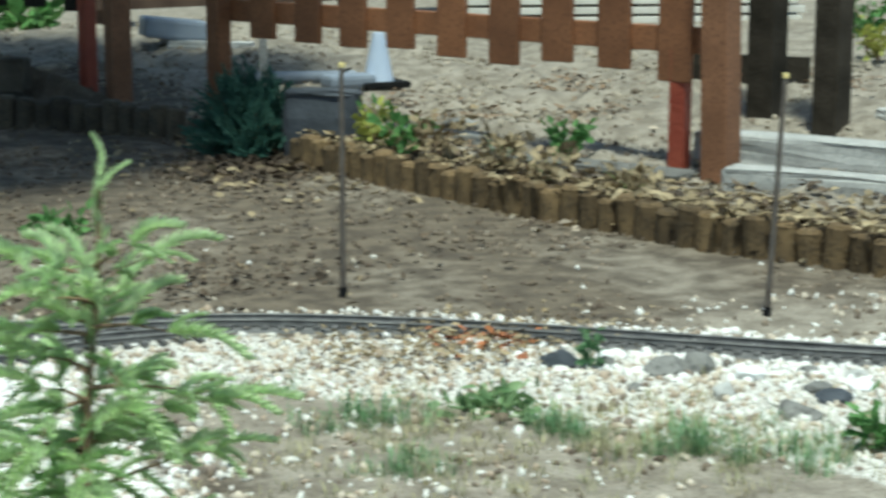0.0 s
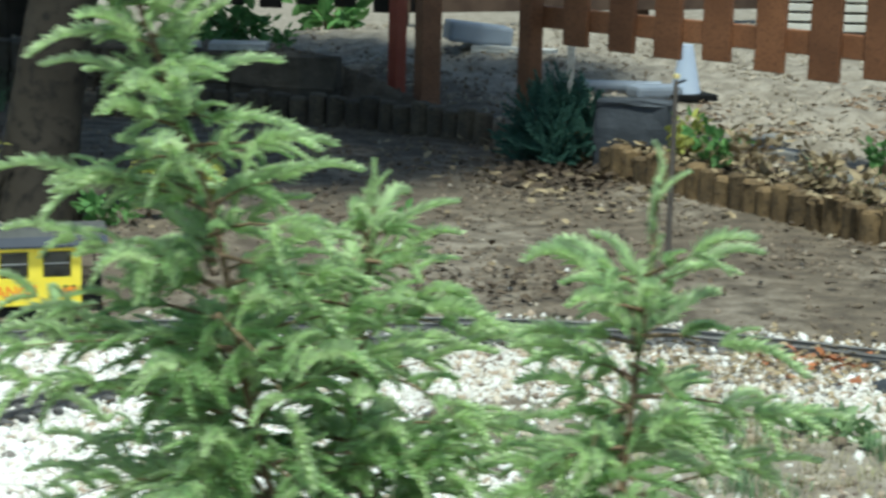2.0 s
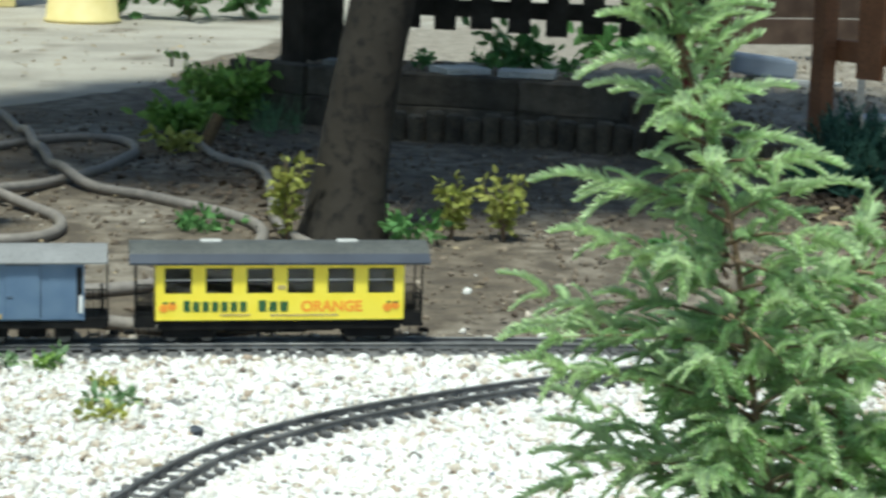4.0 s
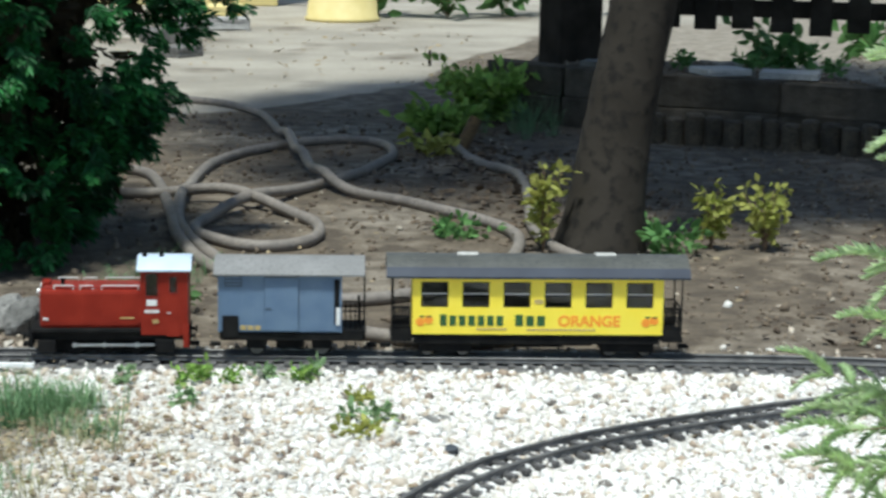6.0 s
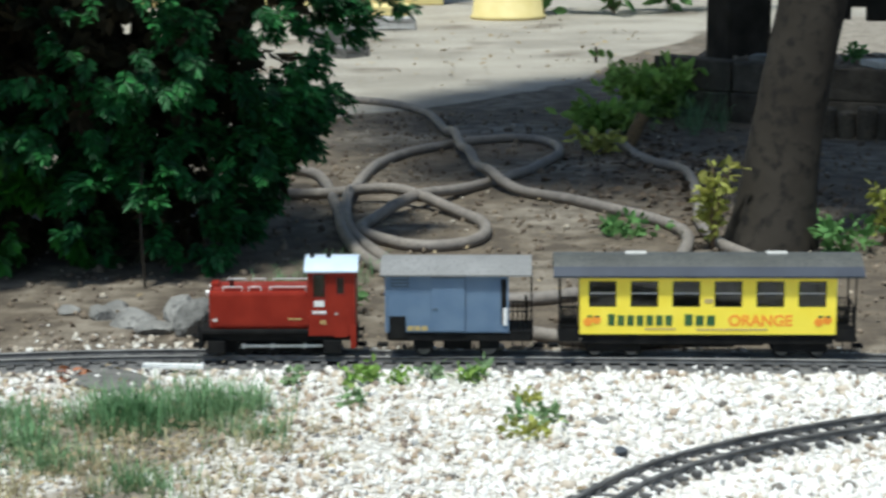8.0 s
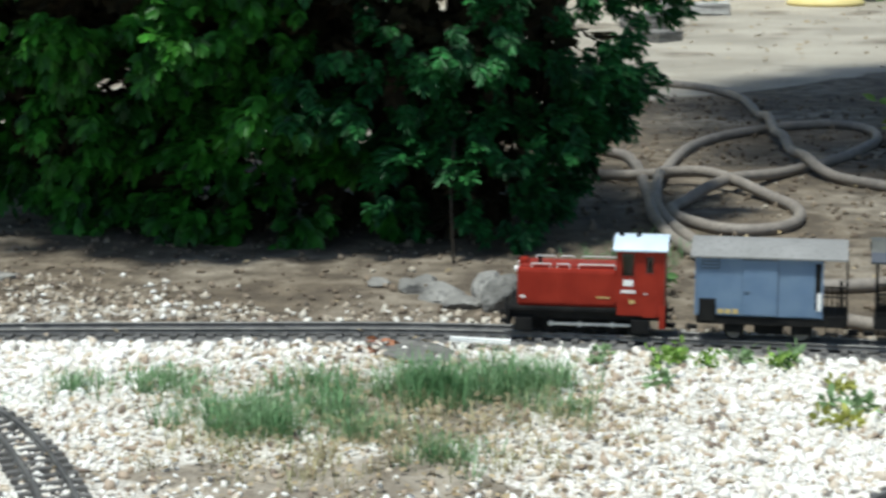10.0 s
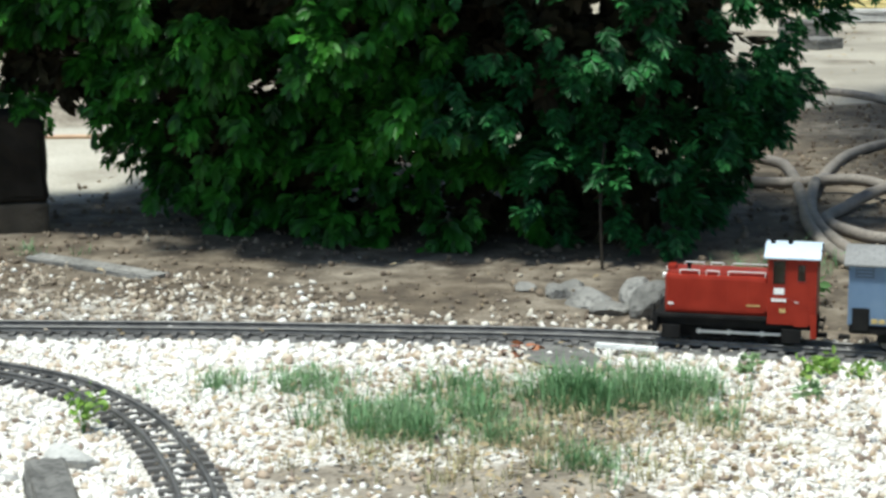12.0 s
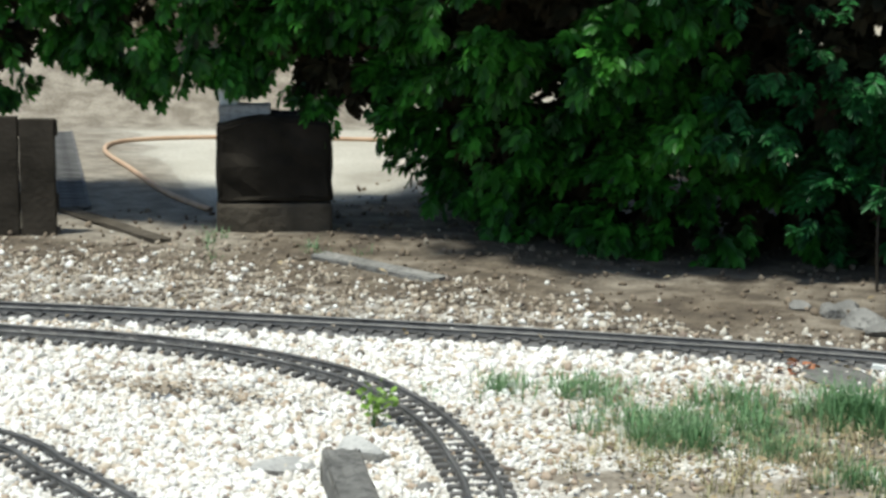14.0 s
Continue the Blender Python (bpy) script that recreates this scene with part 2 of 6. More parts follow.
    "sand_crumbs": stone_material("sand_crumbs", [(0.6, (0.36, 0.315, 0.25)), (0.25, (0.28, 0.24, 0.19)), (0.15, (0.18, 0.145, 0.11))], 0.95),
    "track_bed": material("track_bed", (0.095, 0.093, 0.092), (0.185, 0.178, 0.17), 90, 0.95, 0, 0.6, 160, c3=(0.09, 0.085, 0.08), dist=0.006),
    "pale_stone": material("pale_stone", (0.42, 0.41, 0.385), (0.54, 0.525, 0.495), 14, 0.9, 0, 0.35, 130, c3=(0.34, 0.33, 0.31), dist=0.006),
    "fine_yew": material("fine_yew", (0.009, 0.055, 0.017), (0.038, 0.168, 0.042), 9, 0.45, 0, 0, 60, island=0.65, trans=0.28),
    "pale_blue": material("pale_blue", (0.44, 0.51, 0.64), (0.52, 0.58, 0.70), 10, 0.5, 0, 0.05, 150),
    "pale_board": material("pale_board", (0.52, 0.49, 0.43), (0.64, 0.61, 0.55), 9, 0.8, 0, 0.2, 110, obrandom=0.15, dist=0.004),
    "brown_board": material("brown_board", (0.055, 0.035, 0.026), (0.09, 0.06, 0.044), 9, 0.85, 0, 0.3, 110, obrandom=0.2, dist=0.004),
    "tan_gravel": stone_material("tan_gravel", [(0.30, (0.40, 0.345, 0.275)), (0.28, (0.31, 0.26, 0.20)), (0.20, (0.22, 0.175, 0.13)), (0.12, (0.54, 0.50, 0.43)), (0.10, (0.14, 0.115, 0.09))]),
    "pot_yellow": material("pot_yellow", (0.68, 0.55, 0.22), (0.75, 0.62, 0.28), 10, 0.6, 0, 0.05, 150),
}

for soft_leaf in ("yew", "fine_yew"):
    M[soft_leaf].node_tree.nodes["Principled BSDF"].inputs["Specular IOR Level"].default_value = 0.28

for soft_leaf in ("yew_inner_shade", "conifer", "conifer_tip", "weed", "grass", "ivy", "shade_canopy"):
    M[soft_leaf].node_tree.nodes["Principled BSDF"].inputs["Specular IOR Level"].default_value = 0.2

for matt in ("dark_timber", "bark", "dark_wall", "black_plastic", "brown_board", "coach_roof", "roof_sky_sheen", "loco_red", "loco_dark_red"):
    M[matt].node_tree.nodes["Principled BSDF"].inputs["Specular IOR Level"].default_value = 0.15


def glass_material():
    m = bpy.data.materials.new("window_glass")
    m.use_nodes = True
    N, L = m.node_tree.nodes, m.node_tree.links
    g = N.new("ShaderNodeBsdfGlossy"); g.inputs["Roughness"].default_value = 0.05
    t = N.new("ShaderNodeBsdfTransparent"); t.inputs[0].default_value = (0.38, 0.40, 0.39, 1)
    x = N.new("ShaderNodeMixShader"); x.inputs[0].default_value = 0.06
    L.new(t.outputs[0], x.inputs[1]); L.new(g.outputs[0], x.inputs[2]); L.new(x.outputs[0], N["Material Output"].inputs["Surface"])
    return m


M["glass"] = glass_material()

# ---- building helpers ----


def thing(name, label, category, group="", at=(0, 0, 0), turn=0.0):
    ob = tagged(new(name), label, category, group)
    ob.matrix_world = pose(*at, 0, 0, turn)
    return ob


def mesh_part(name, mesh, mat, parent=None, label=""):
    ob = new(name, mesh)
    if mat is not None and not mesh.materials:
        mesh.materials.append(M[mat])
    if parent is not None:
        ob.parent = parent
    if label:
        ob["label"] = label
    return ob


def part(name, bm, mat, parent=None, label="", smooth=False):
    """Links a bmesh as one mesh object under a thing or a part."""
    mesh = bpy.data.meshes.new(name)
    if smooth:
        for f in bm.faces:
            f.smooth = True
    bm.to_mesh(mesh)
    bm.free()
    return mesh_part(name, mesh, mat, parent, label)


def box(bm, x0, x1, y0, y1, z0, z1, bevel=0.0):
    r = bmesh.ops.create_cube(bm, size=1.0)
    vs = r["verts"]
    for v in vs:
        v.co = Vector((x0 + (v.co.x + 0.5) * (x1 - x0), y0 + (v.co.y + 0.5) * (y1 - y0), z0 + (v.co.z + 0.5) * (z1 - z0)))
    if bevel:
        es = list({e for v in vs for e in v.link_edges})
        bmesh.ops.bevel(bm, geom=es, offset=bevel, segments=2, profile=0.6, affect="EDGES")
    return bm


def one_box(*a, bevel=0.0):
    return box(bmesh.new(), *a, bevel=bevel)


def rod(bm, p, q, r, n=10, r2=None):
    p, q = Vector(p), Vector(q)
    d = q - p
    m = Matrix.Translation((p + q) / 2) @ d.to_track_quat("Z", "Y").to_matrix().to_4x4()
    bmesh.ops.create_cone(bm, cap_ends=True, segments=n, radius1=r, radius2=r if r2 is None else r2, depth=d.length, matrix=m)
    return bm


def merged(name, tv, tf, mats, mat=None):
    """One mesh of many copies of a small template (vertices tv, triangles or quads tf) at 3x4 matrices."""
    tv, tf, mats = np.asarray(tv, float), np.asarray(tf, int), np.asarray(mats, float)
    v = np.einsum("nij,kj->nki", mats[:, :, :3], tv) + mats[:, None, :, 3]
    f = tf[None] + (np.arange(len(mats)) * len(tv))[:, None, None]
    return raw_mesh(name, v.reshape(-1, 3), f.reshape(-1, tf.shape[1]), mat)


def raw_mesh(name, v, f, mat=None):
    mesh = bpy.data.meshes.new(name)
    k = f.shape[1]
    mesh.vertices.add(len(v)); mesh.vertices.foreach_set("co", np.asarray(v, np.float32).ravel())
    mesh.loops.add(f.size); mesh.loops.foreach_set("vertex_index", f.astype(np.int32).ravel())
    mesh.polygons.add(len(f)); mesh.polygons.foreach_set("loop_start", np.arange(0, f.size, k, dtype=np.int32))
    mesh.update(calc_edges=True)
    mesh.validate()
    if mat:
        mesh.materials.append(M[mat])
    return mesh


def turns(n, tilt=math.pi, g=None):
    """n random turns as 3x3 matrices; tilt limits the lean from upright."""
    g = g or rng
    a, b, c = g.uniform(0, 2 * math.pi, n), g.uniform(-tilt, tilt, n), g.uniform(0, 2 * math.pi, n)
    ca, sa, cb, sb, cc, sc = np.cos(a), np.sin(a), np.cos(b), np.sin(b), np.cos(c), np.sin(c)
    z, o = np.zeros(n), np.ones(n)
    ra = np.stack([np.stack([ca, -sa, z], -1), np.stack([sa, ca, z], -1), np.stack([z, z, o], -1)], 1)
    rb = np.stack([np.stack([o, z, z], -1), np.stack([z, cb, -sb], -1), np.stack([z, sb, cb], -1)], 1)
    rc = np.stack([np.stack([cc, -sc, z], -1), np.stack([sc, cc, z], -1), np.stack([z, z, o], -1)], 1)
    return ra @ rb @ rc


def facing(dirs, g=None):
    """3x3 matrices whose y axis runs along dirs, with a random roll."""
    g = g or rng
    d = np.asarray(dirs, float)
    d = d / np.linalg.norm(d, axis=1, keepdims=True)
    h = g.normal(size=d.shape)
    x = np.cross(d, h); x /= np.linalg.norm(x, axis=1, keepdims=True)
    return np.stack([x, d, np.cross(x, d)], -1)


def posed(r, size, place):
    return np.concatenate([r * np.asarray(size)[:, None, None], np.asarray(place)[:, :, None]], 2)


LEAF_V = [(0, 0, 0), (0.28, 0.38, 0.07), (0, 1, -0.06), (-0.28, 0.38, 0.07), (0.2, 0.75, 0.03), (-0.2, 0.75, 0.03)]
LEAF_F = [(0, 1, 4), (0, 4, 2), (0, 2, 5), (0, 5, 3)]


def spray(n, g, spread=0.9, width=1.0, short=1.0):
    """A small spray of n leaves round one twig tip, of unit size."""
    t = np.linspace(0.1, 1, n)
    side = np.where(np.arange(n) % 2, 1, -1)
    d = np.stack([side * spread * (1.15 - t), np.full(n, 0.7), g.normal(0, 0.25, n)], -1)
    at = np.stack([0 * t, t * 0.62, 0 * t], -1)
    r = facing(d, g)
    # leaves lie nearly flat in the spray
    flat = np.stack([np.cross(r[:, :, 1], np.array([0, 0, 1.0]) + g.normal(0, 0.3, (n, 3))), r[:, :, 1], np.zeros((n, 3))], -1)
    flat[:, :, 0] /= np.linalg.norm(flat[:, :, 0], axis=1, keepdims=True)
    flat[:, :, 2] = np.cross(flat[:, :, 0], flat[:, :, 1])
    m = posed(flat, g.uniform(0.4, 0.6, n) * short, at)
    lv = np.asarray(LEAF_V) * np.array([width, 1.0, 1.0])
    v = (np.einsum("nij,kj->nki", m[:, :, :3], lv) + m[:, None, :, 3]).reshape(-1, 3)
    f = (np.asarray(LEAF_F)[None] + (np.arange(n) * len(lv))[:, None, None]).reshape(-1, 3)
    return v, f


def pebble(g, n=1):
    bm = bmesh.new()
    bmesh.ops.create_icosphere(bm, subdivisions=n, radius=1.0)
    cuts = [(Vector(g.normal(size=3)).normalized(), g.uniform(0.34, 0.72)) for _ in range(9)]
    for v in bm.verts:
        v.co *= 1 + g.uniform(-0.10, 0.10)
        for d, h in cuts:
            over = v.co.dot(d) - h
            if over > 0:
                v.co -= d * over
    bm.verts.ensure_lookup_table()
    v, f = np.array([x.co[:] for x in bm.verts]), np.array([[y.index for y in x.verts] for x in bm.faces])
    bm.free()
    return v, f


# ---- terrain ----
EDGING = [(2.97, 2.80), (2.93, 3.02), (2.80, 3.30), (2.73, 3.62), (2.64, 3.98), (2.57, 4.43), (2.50, 4.95), (2.44, 5.45), (2.24, 5.80), (1.95, 6.12), (1.33, 6.44)]
PLAZA = [(-6.0, 3.3), (-2.75, 3.95), (-2.35, 4.25), (-1.75, 5.3), (-0.32, 7.06), (0.10, 7.49), (0.66, 8.19), (1.0, 9.5), (1.6, 10.9), (4.0, 13.5)]
WALL = [(0.90, 7.22), (1.40, 6.68), (1.80, 6.44), (2.12, 6.24)]
TRACK = [(-3.3, 2.75), (-2.6, 3.02), (-2.18, 3.14), (-1.7, 3.235), (-1.27, 3.31), (-0.9, 3.36), (-0.5, 3.40), (0.0, 3.375), (0.5, 3.345), (1.0, 3.30), (1.3, 3.235), (1.57, 3.14), (1.77, 3.02), (1.99, 2.84), (2.22, 2.62), (2.43, 2.42), (2.8, 2.1)]
NEAR = [(-2.9, 2.84), (-2.4, 2.92), (-2.06, 2.965), (-1.80, 2.995), (-1.55, 2.977), (-1.34, 2.91), (-1.19, 2.803), (-1.06, 2.661), (-0.962, 2.512), (-0.875, 2.355), (-0.76, 2.08), (-0.6, 1.9), (-0.38, 1.84), (-0.15, 1.92), (0.02, 2.13), (0.19, 2.45), (0.33, 2.66), (0.51, 2.81), (0.72, 2.92), (0.97, 3.02), (1.25, 3.10), (1.5, 3.08)]
THIRD = [(-2.6, 2.55), (-2.1, 2.46), (-1.652, 2.34), (-1.502, 2.25), (-1.34, 2.147), (-1.2, 2.03), (-1.1, 1.86)]


def side_of(line, x, y):
    """Signed distance from a line of points: positive to its left."""
    best, sign = np.full(np.shape(x), 1e9), np.ones(np.shape(x))
    for (ax, ay), (bx, by) in zip(line, line[1:]):
        dx, dy = bx - ax, by - ay
        t = np.clip(((x - ax) * dx + (y - ay) * dy) / (dx * dx + dy * dy), 0, 1)
        ex, ey = x - ax - t * dx, y - ay - t * dy
        d = np.hypot(ex, ey)
        s = np.sign(dx * (y - ay) - dy * (x - ax))
        sign = np.where(d < best - 1e-9, s, sign)
        best = np.minimum(best, d)
    return best * sign


def smooth(a, b, v):
    t = np.clip((np.asarray(v, float) - a) / (b - a), 0, 1)
    return t * t * (3 - 2 * t)


def waves(x, y, k, seed):
    g = np.random.default_rng(seed)
    out = 0 * x
    for _ in range(9):
        a, p = g.uniform(0, 6.28), g.uniform(0, 6.28)
        f = k * g.uniform(0.6, 1.8)
        out = out + np.sin((x * math.cos(a) + y * math.sin(a)) * f + p)
    return out / 9


def bed(x, y):
    """How far inside the raised sand bed."""
    d = -side_of(EDGING, x, y)
    return np.where((x > 1.2), d, -1.0)


BANK = [(-7.0, 4.6), (-4.4, 5.35), (-3.55, 5.72), (-3.1, 5.92), (-2.5, 6.2)]


def bank_side(x, y):
    """How far up the earth bank beyond the pale path."""
    return np.where(x < -2.4, side_of(BANK, x, y), -1.0) * smooth(-2.4, -2.9, x)


def height(x, y):
    x, y = np.asarray(x, float), np.asarray(y, float)
    d = bed(x, y)
    z = (0.065 * smooth(0.0, 0.05, d) + 0.12 * smooth(0.3, 2.2, d)) * smooth(8.6, 7.8, y) + (0.036 * waves(x, y, 10, 3) + 0.030 * waves(x, y, 24, 4) + 0.016 * waves(x, y, 50, 8)) * smooth(0.1, 0.4, d) * smooth(9.0, 7.0, y)
    w = smooth(0.02, 0.06, side_of(WALL, x, y)) * smooth(1.0, 0.5, side_of(WALL, x, y)) * smooth(0.92, 1.15, x) * smooth(2.6, 2.0, x)
    z = np.maximum(z, 0.205 * w)
    rough = 0.008 * waves(x, y, 11, 5) + 0.004 * waves(x, y, 30, 6)
    near_track = np.minimum(np.minimum(np.abs(side_of(TRACK, x, y)), np.abs(side_of(NEAR, x, y))), np.abs(side_of(THIRD, x, y)))
    b = bank_side(x, y)
    z = z + (0.42 * smooth(0.0, 1.3, b) + (0.05 * waves(x, y, 8, 41) + 0.03 * waves(x, y, 22, 42)) * smooth(0.0, 0.3, b)) * smooth(30, 9, y)
    return z + rough * smooth(0.4, 1.6, y) * smooth(0.06, 0.3, near_track) * smooth(0.25, 0.0, side_of(PLAZA, x, y)) * smooth(60, 12, np.hypot(x, y))


def gravel_zone(x, y):
    """1 where gravel lies thick, falling to 0 on the soil."""
    d = side_of(TRACK, x, y)
    back = 0.16 + 0.08 * smooth(-0.1, -0.5, x) + 0.40 * smooth(-0.75, -1.4, x) + 0.34 * smooth(-1.6, -2.1, x)
    band = smooth(back, back * 0.35, d) * smooth(-1.7, -1.2, d)
    wide = 0.36 + 0.30 * smooth(1.75, 2.15, x)
    dirt = smooth(1.0, 1.3, x) * smooth(-wide, -wide - 0.22, d)      # bare earth in front of the bend
    bare = smooth(1.15, 0.5, np.hypot((x + 0.55) / 0.58, (y - 2.74) / 0.46)) * smooth(-0.3, 0.3, waves(x, y, 9, 29) * 2.5)
    return np.clip((band - 0.93 * dirt) * (1 - 0.8 * bare), 0, 1)


def white_zone(x, y):
    """1 where the gravel is clean and white."""
    soiled = np.maximum(smooth(1.25, 0.75, np.hypot((x + 0.52) / 0.5, (y - 2.85) / 0.42)), 0.75 * smooth(1.3, 0.7, np.hypot((x + 0.45) / 0.62, (y - 2.85) / 0.55)))
    behind = smooth(-0.04, 0.06, side_of(TRACK, x, y))
    flecked = smooth(-0.2, -0.8, x) * smooth(-0.2, 0.45, waves(x, y, 6, 23) * 2.5)
    a = smooth(1.35, 1.0, x) * (1 - soiled) * (1 - 0.95 * behind) * (1 - 0.45 * flecked)
    b = smooth(1.7, 1.95, x) * smooth(0.3, 0.1, np.abs(side_of(TRACK, x, y)))
    return np.clip(np.maximum(a, b), 0, 1)


def build_ground():
    xs = np.unique(np.round(np.r_[np.linspace(-70, -6, 17), np.arange(-6, -3, 0.2), np.arange(-3, 4.4, 0.03), np.arange(4.4, 8, 0.3), np.linspace(8, 70, 17)], 4))
    ys = np.unique(np.round(np.r_[np.linspace(-60, -1, 17), np.arange(-1, 1.6, 0.2), np.arange(1.6, 7.8, 0.03), np.arange(7.8, 14, 0.2), np.linspace(14, 90, 20)], 4))
    gx, gy = np.meshgrid(xs, ys)
    gx, gy = gx.ravel(), gy.ravel()
    v = np.stack([gx, gy, height(gx, gy)], -1)
    nx, ny = len(xs), len(ys)
    i = (np.arange(ny - 1)[:, None] * nx + np.arange(nx - 1)[None]).ravel()
    mesh = raw_mesh("ground", v, np.stack([i, i + 1, i + nx + 1, i + nx], -1), "ground")
    mesh.polygons.foreach_set("use_smooth", np.ones(len(mesh.polygons), bool))
    zone = np.zeros((len(v), 4), np.float32)
    zone[:, 0] = np.clip(smooth(0.0, 0.3, bed(gx, gy)) * smooth(2.5, 2.8, gx + 0.8 * smooth(6.9, 7.4, gy) + 0.35 * smooth(4.9, 4.3, gy)) + 0.88 * smooth(1.05, 1.4, gx + 0.25 * waves(gx, gy, 3, 2)) * smooth(3.0, 2.6, gy) * smooth(0.4, 1.6, gy) + 0.10 * smooth(1.15, 1.7, gx) * smooth(5.6, 4.9, gy) * smooth(2.5, 2.9, gy), 0, 1)
    # ground beside the main track goes soil-dark to paint shade between the stones
    zone[:, 1] = gravel_zone(gx, gy) * (1 - 0.6 * smooth(0.15, 0.07, np.abs(side_of(TRACK, gx, gy)))) * (1 - 0.52 * smooth(0.05, 0.14, side_of(TRACK, gx, gy)) * smooth(1.2, 0.8, gx))
    zone[:, 2] = smooth(-0.08, 0.08, side_of(PLAZA, gx, gy)) * (1 - smooth(0.75, 0.9, gx) * smooth(7.4, 7.55, gy) * smooth(8.5, 8.2, gy))
    dirt = smooth(-0.06, 0.06, side_of([(-4.6, 7.3), (-3.36, 5.70), (-2.3, 4.30)], gx, gy) * -1) * smooth(-1.9, -2.1, gx) * smooth(3.8, 4.0, gy)
    dirt = np.maximum(dirt, smooth(-0.05, 0.1, bank_side(gx, gy) + 0.06 * waves(gx, gy, 7, 43)))
    zone[:, 2] *= 1 - dirt
    zone[:, 0] = np.maximum(zone[:, 0], dirt)
    bare = smooth(1.15, 0.5, np.hypot((gx + 0.55) / 0.58, (gy - 2.74) / 0.46))
    zone[:, 0] = np.maximum(zone[:, 0], 0.85 * bare)
    zone[:, 3] = zone[:, 2] * smooth(-1.3, -1.7, gx) * smooth(7.5, 6.0, gy)
    att = mesh.color_attributes.new("zone", "FLOAT_COLOR", "POINT")
    att.data.foreach_set("color", zone.ravel())
    tagged(mesh_part("ground", mesh, None), "garden ground of soil, sand and pale concrete", "ground", kind="structure")


build_ground()


def scatter_stones(name, label, mat, n, x0, x1, y0, y1, keep, smin, smax, seed, sink=0.3):
    g = np.random.default_rng(seed)
    x, y = g.uniform(x0, x1, n), g.uniform(y0, y1, n)
    ok = g.uniform(0, 1, n) < keep(x, y)
    off = np.minimum(np.minimum(np.abs(side_of(TRACK, x, y)), np.abs(side_of(NEAR, x, y))), np.abs(side_of(THIRD, x, y)))
    ok &= (np.abs(side_of(TRACK, x, y)) > 0.066) | (g.uniform(0, 1, n) < 0.10)
    ok &= (off > 0.060) | (off < 0.022) | (g.uniform(0, 1, n) < 0.30)
    x, y, off = x[ok], y[ok], off[ok]
    s = np.exp(g.uniform(math.log(smin), math.log(smax), len(x)))
    s = np.where(off < 0.052, np.minimum(s, 0.0062), s)
    z = height(x, y) + s * sink + np.where(off < 0.022, 0.004, 0)
    groups = []
    for k in range(6):
        tv, tf = pebble(g)
        sel = np.arange(len(x)) % 6 == k
        m = posed(turns(sel.sum(), 0.6, g), s[sel], np.stack([x[sel], y[sel], z[sel]], -1))
        m[:, :, :3] *= g.uniform(0.55, 1.5, (sel.sum(), 1, 3))
        v = (np.einsum("nij,kj->nki", m[:, :, :3], tv) + m[:, None, :, 3]).reshape(-1, 3)
        f = (tf[None] + (np.arange(len(m)) * len(tv))[:, None, None]).reshape(-1, 3)
        groups.append((v, f))
    base, vs, fs = 0, [], []
    for v, f in groups:
        vs.append(v); fs.append(f + base); base += len(v)
    mesh = raw_mesh(name, np.concatenate(vs), np.concatenate(fs), mat)
    tagged(mesh_part(name, mesh, None), label, "gravel", kind="stuff")


scatter_stones("white_gravel", "bright white crushed gravel spread between the tracks", "white_gravel", 78000, -3.0, 2.7, 1.9, 3.75,
               lambda x, y: gravel_zone(x, y) * white_zone(x, y), 0.0048, 0.0125, 11, 0.12)
scatter_stones("fine_white_gravel", "small clean white chippings filling the gravel inside the curve", "white_gravel", 60000, -2.0, 1.1, 1.9, 2.85,
               lambda x, y: gravel_zone(x, y) * white_zone(x, y) * smooth(2.85, 2.6, y), 0.0032, 0.0065, 18, 0.3)
scatter_stones("mixed_gravel", "beige and white gravel mixed with soil", "mixed_gravel", 76000, -3.2, 3.0, 1.9, 4.05,
               lambda x, y: gravel_zone(x, y) * (1 - 0.85 * white_zone(x, y)) * (0.85 - 0.75 * smooth(0.03, 0.12, side_of(TRACK, x, y)) * smooth(1.3, 0.9, x)) + 0.005 + 0.13 * smooth(0.95, 1.25, x) * smooth(3.0, 2.8, y) * smooth(-0.5, 0.5, waves(x, y, 7, 61) * 2.5), 0.004, 0.011, 12, 0.14)
scatter_stones("tan_gravel", "tan and brown gravel mixed with soil behind the track", "tan_gravel", 26000, -3.2, 1.3, 2.7, 4.1,
               lambda x, y: 0.85 * gravel_zone(x, y) * smooth(0.03, 0.12, side_of(TRACK, x, y)) * smooth(1.3, 0.9, x), 0.004, 0.012, 14, 0.14)
scatter_stones("sand_crumbs", "grey-tan crumbs and lumps of sand on the raised bed", "sand_crumbs", 30000, 2.4, 4.6, 2.9, 8.2,
               lambda x, y: 0.4 * smooth(0.05, 0.2, bed(x, y)) * smooth(-0.3, 0.7, waves(x, y, 9, 17) * 2.5), 0.003, 0.018, 15, 0.1)
scatter_stones("earth_crumbs", "brown crumbs of dry earth before the log edging", "clods", 16000, 1.0, 3.0, 2.0, 5.8,
               lambda x, y: 0.32 * smooth(0.02, -0.05, bed(x, y)) * (1 - gravel_zone(x, y)) * smooth(-0.4, 0.4, waves(x, y, 7, 19) * 2), 0.002, 0.011, 16, 0.1)
scatter_stones("soil_clods", "brown soil crumbs and small stones on bare earth", "clods", 26000, -2.8, 3.4, 3.5, 7.2,
               lambda x, y: 0.35 * smooth(0.35, -0.1, side_of(PLAZA, x, y)), 0.003, 0.012, 13)


# ---- railway tracks ----


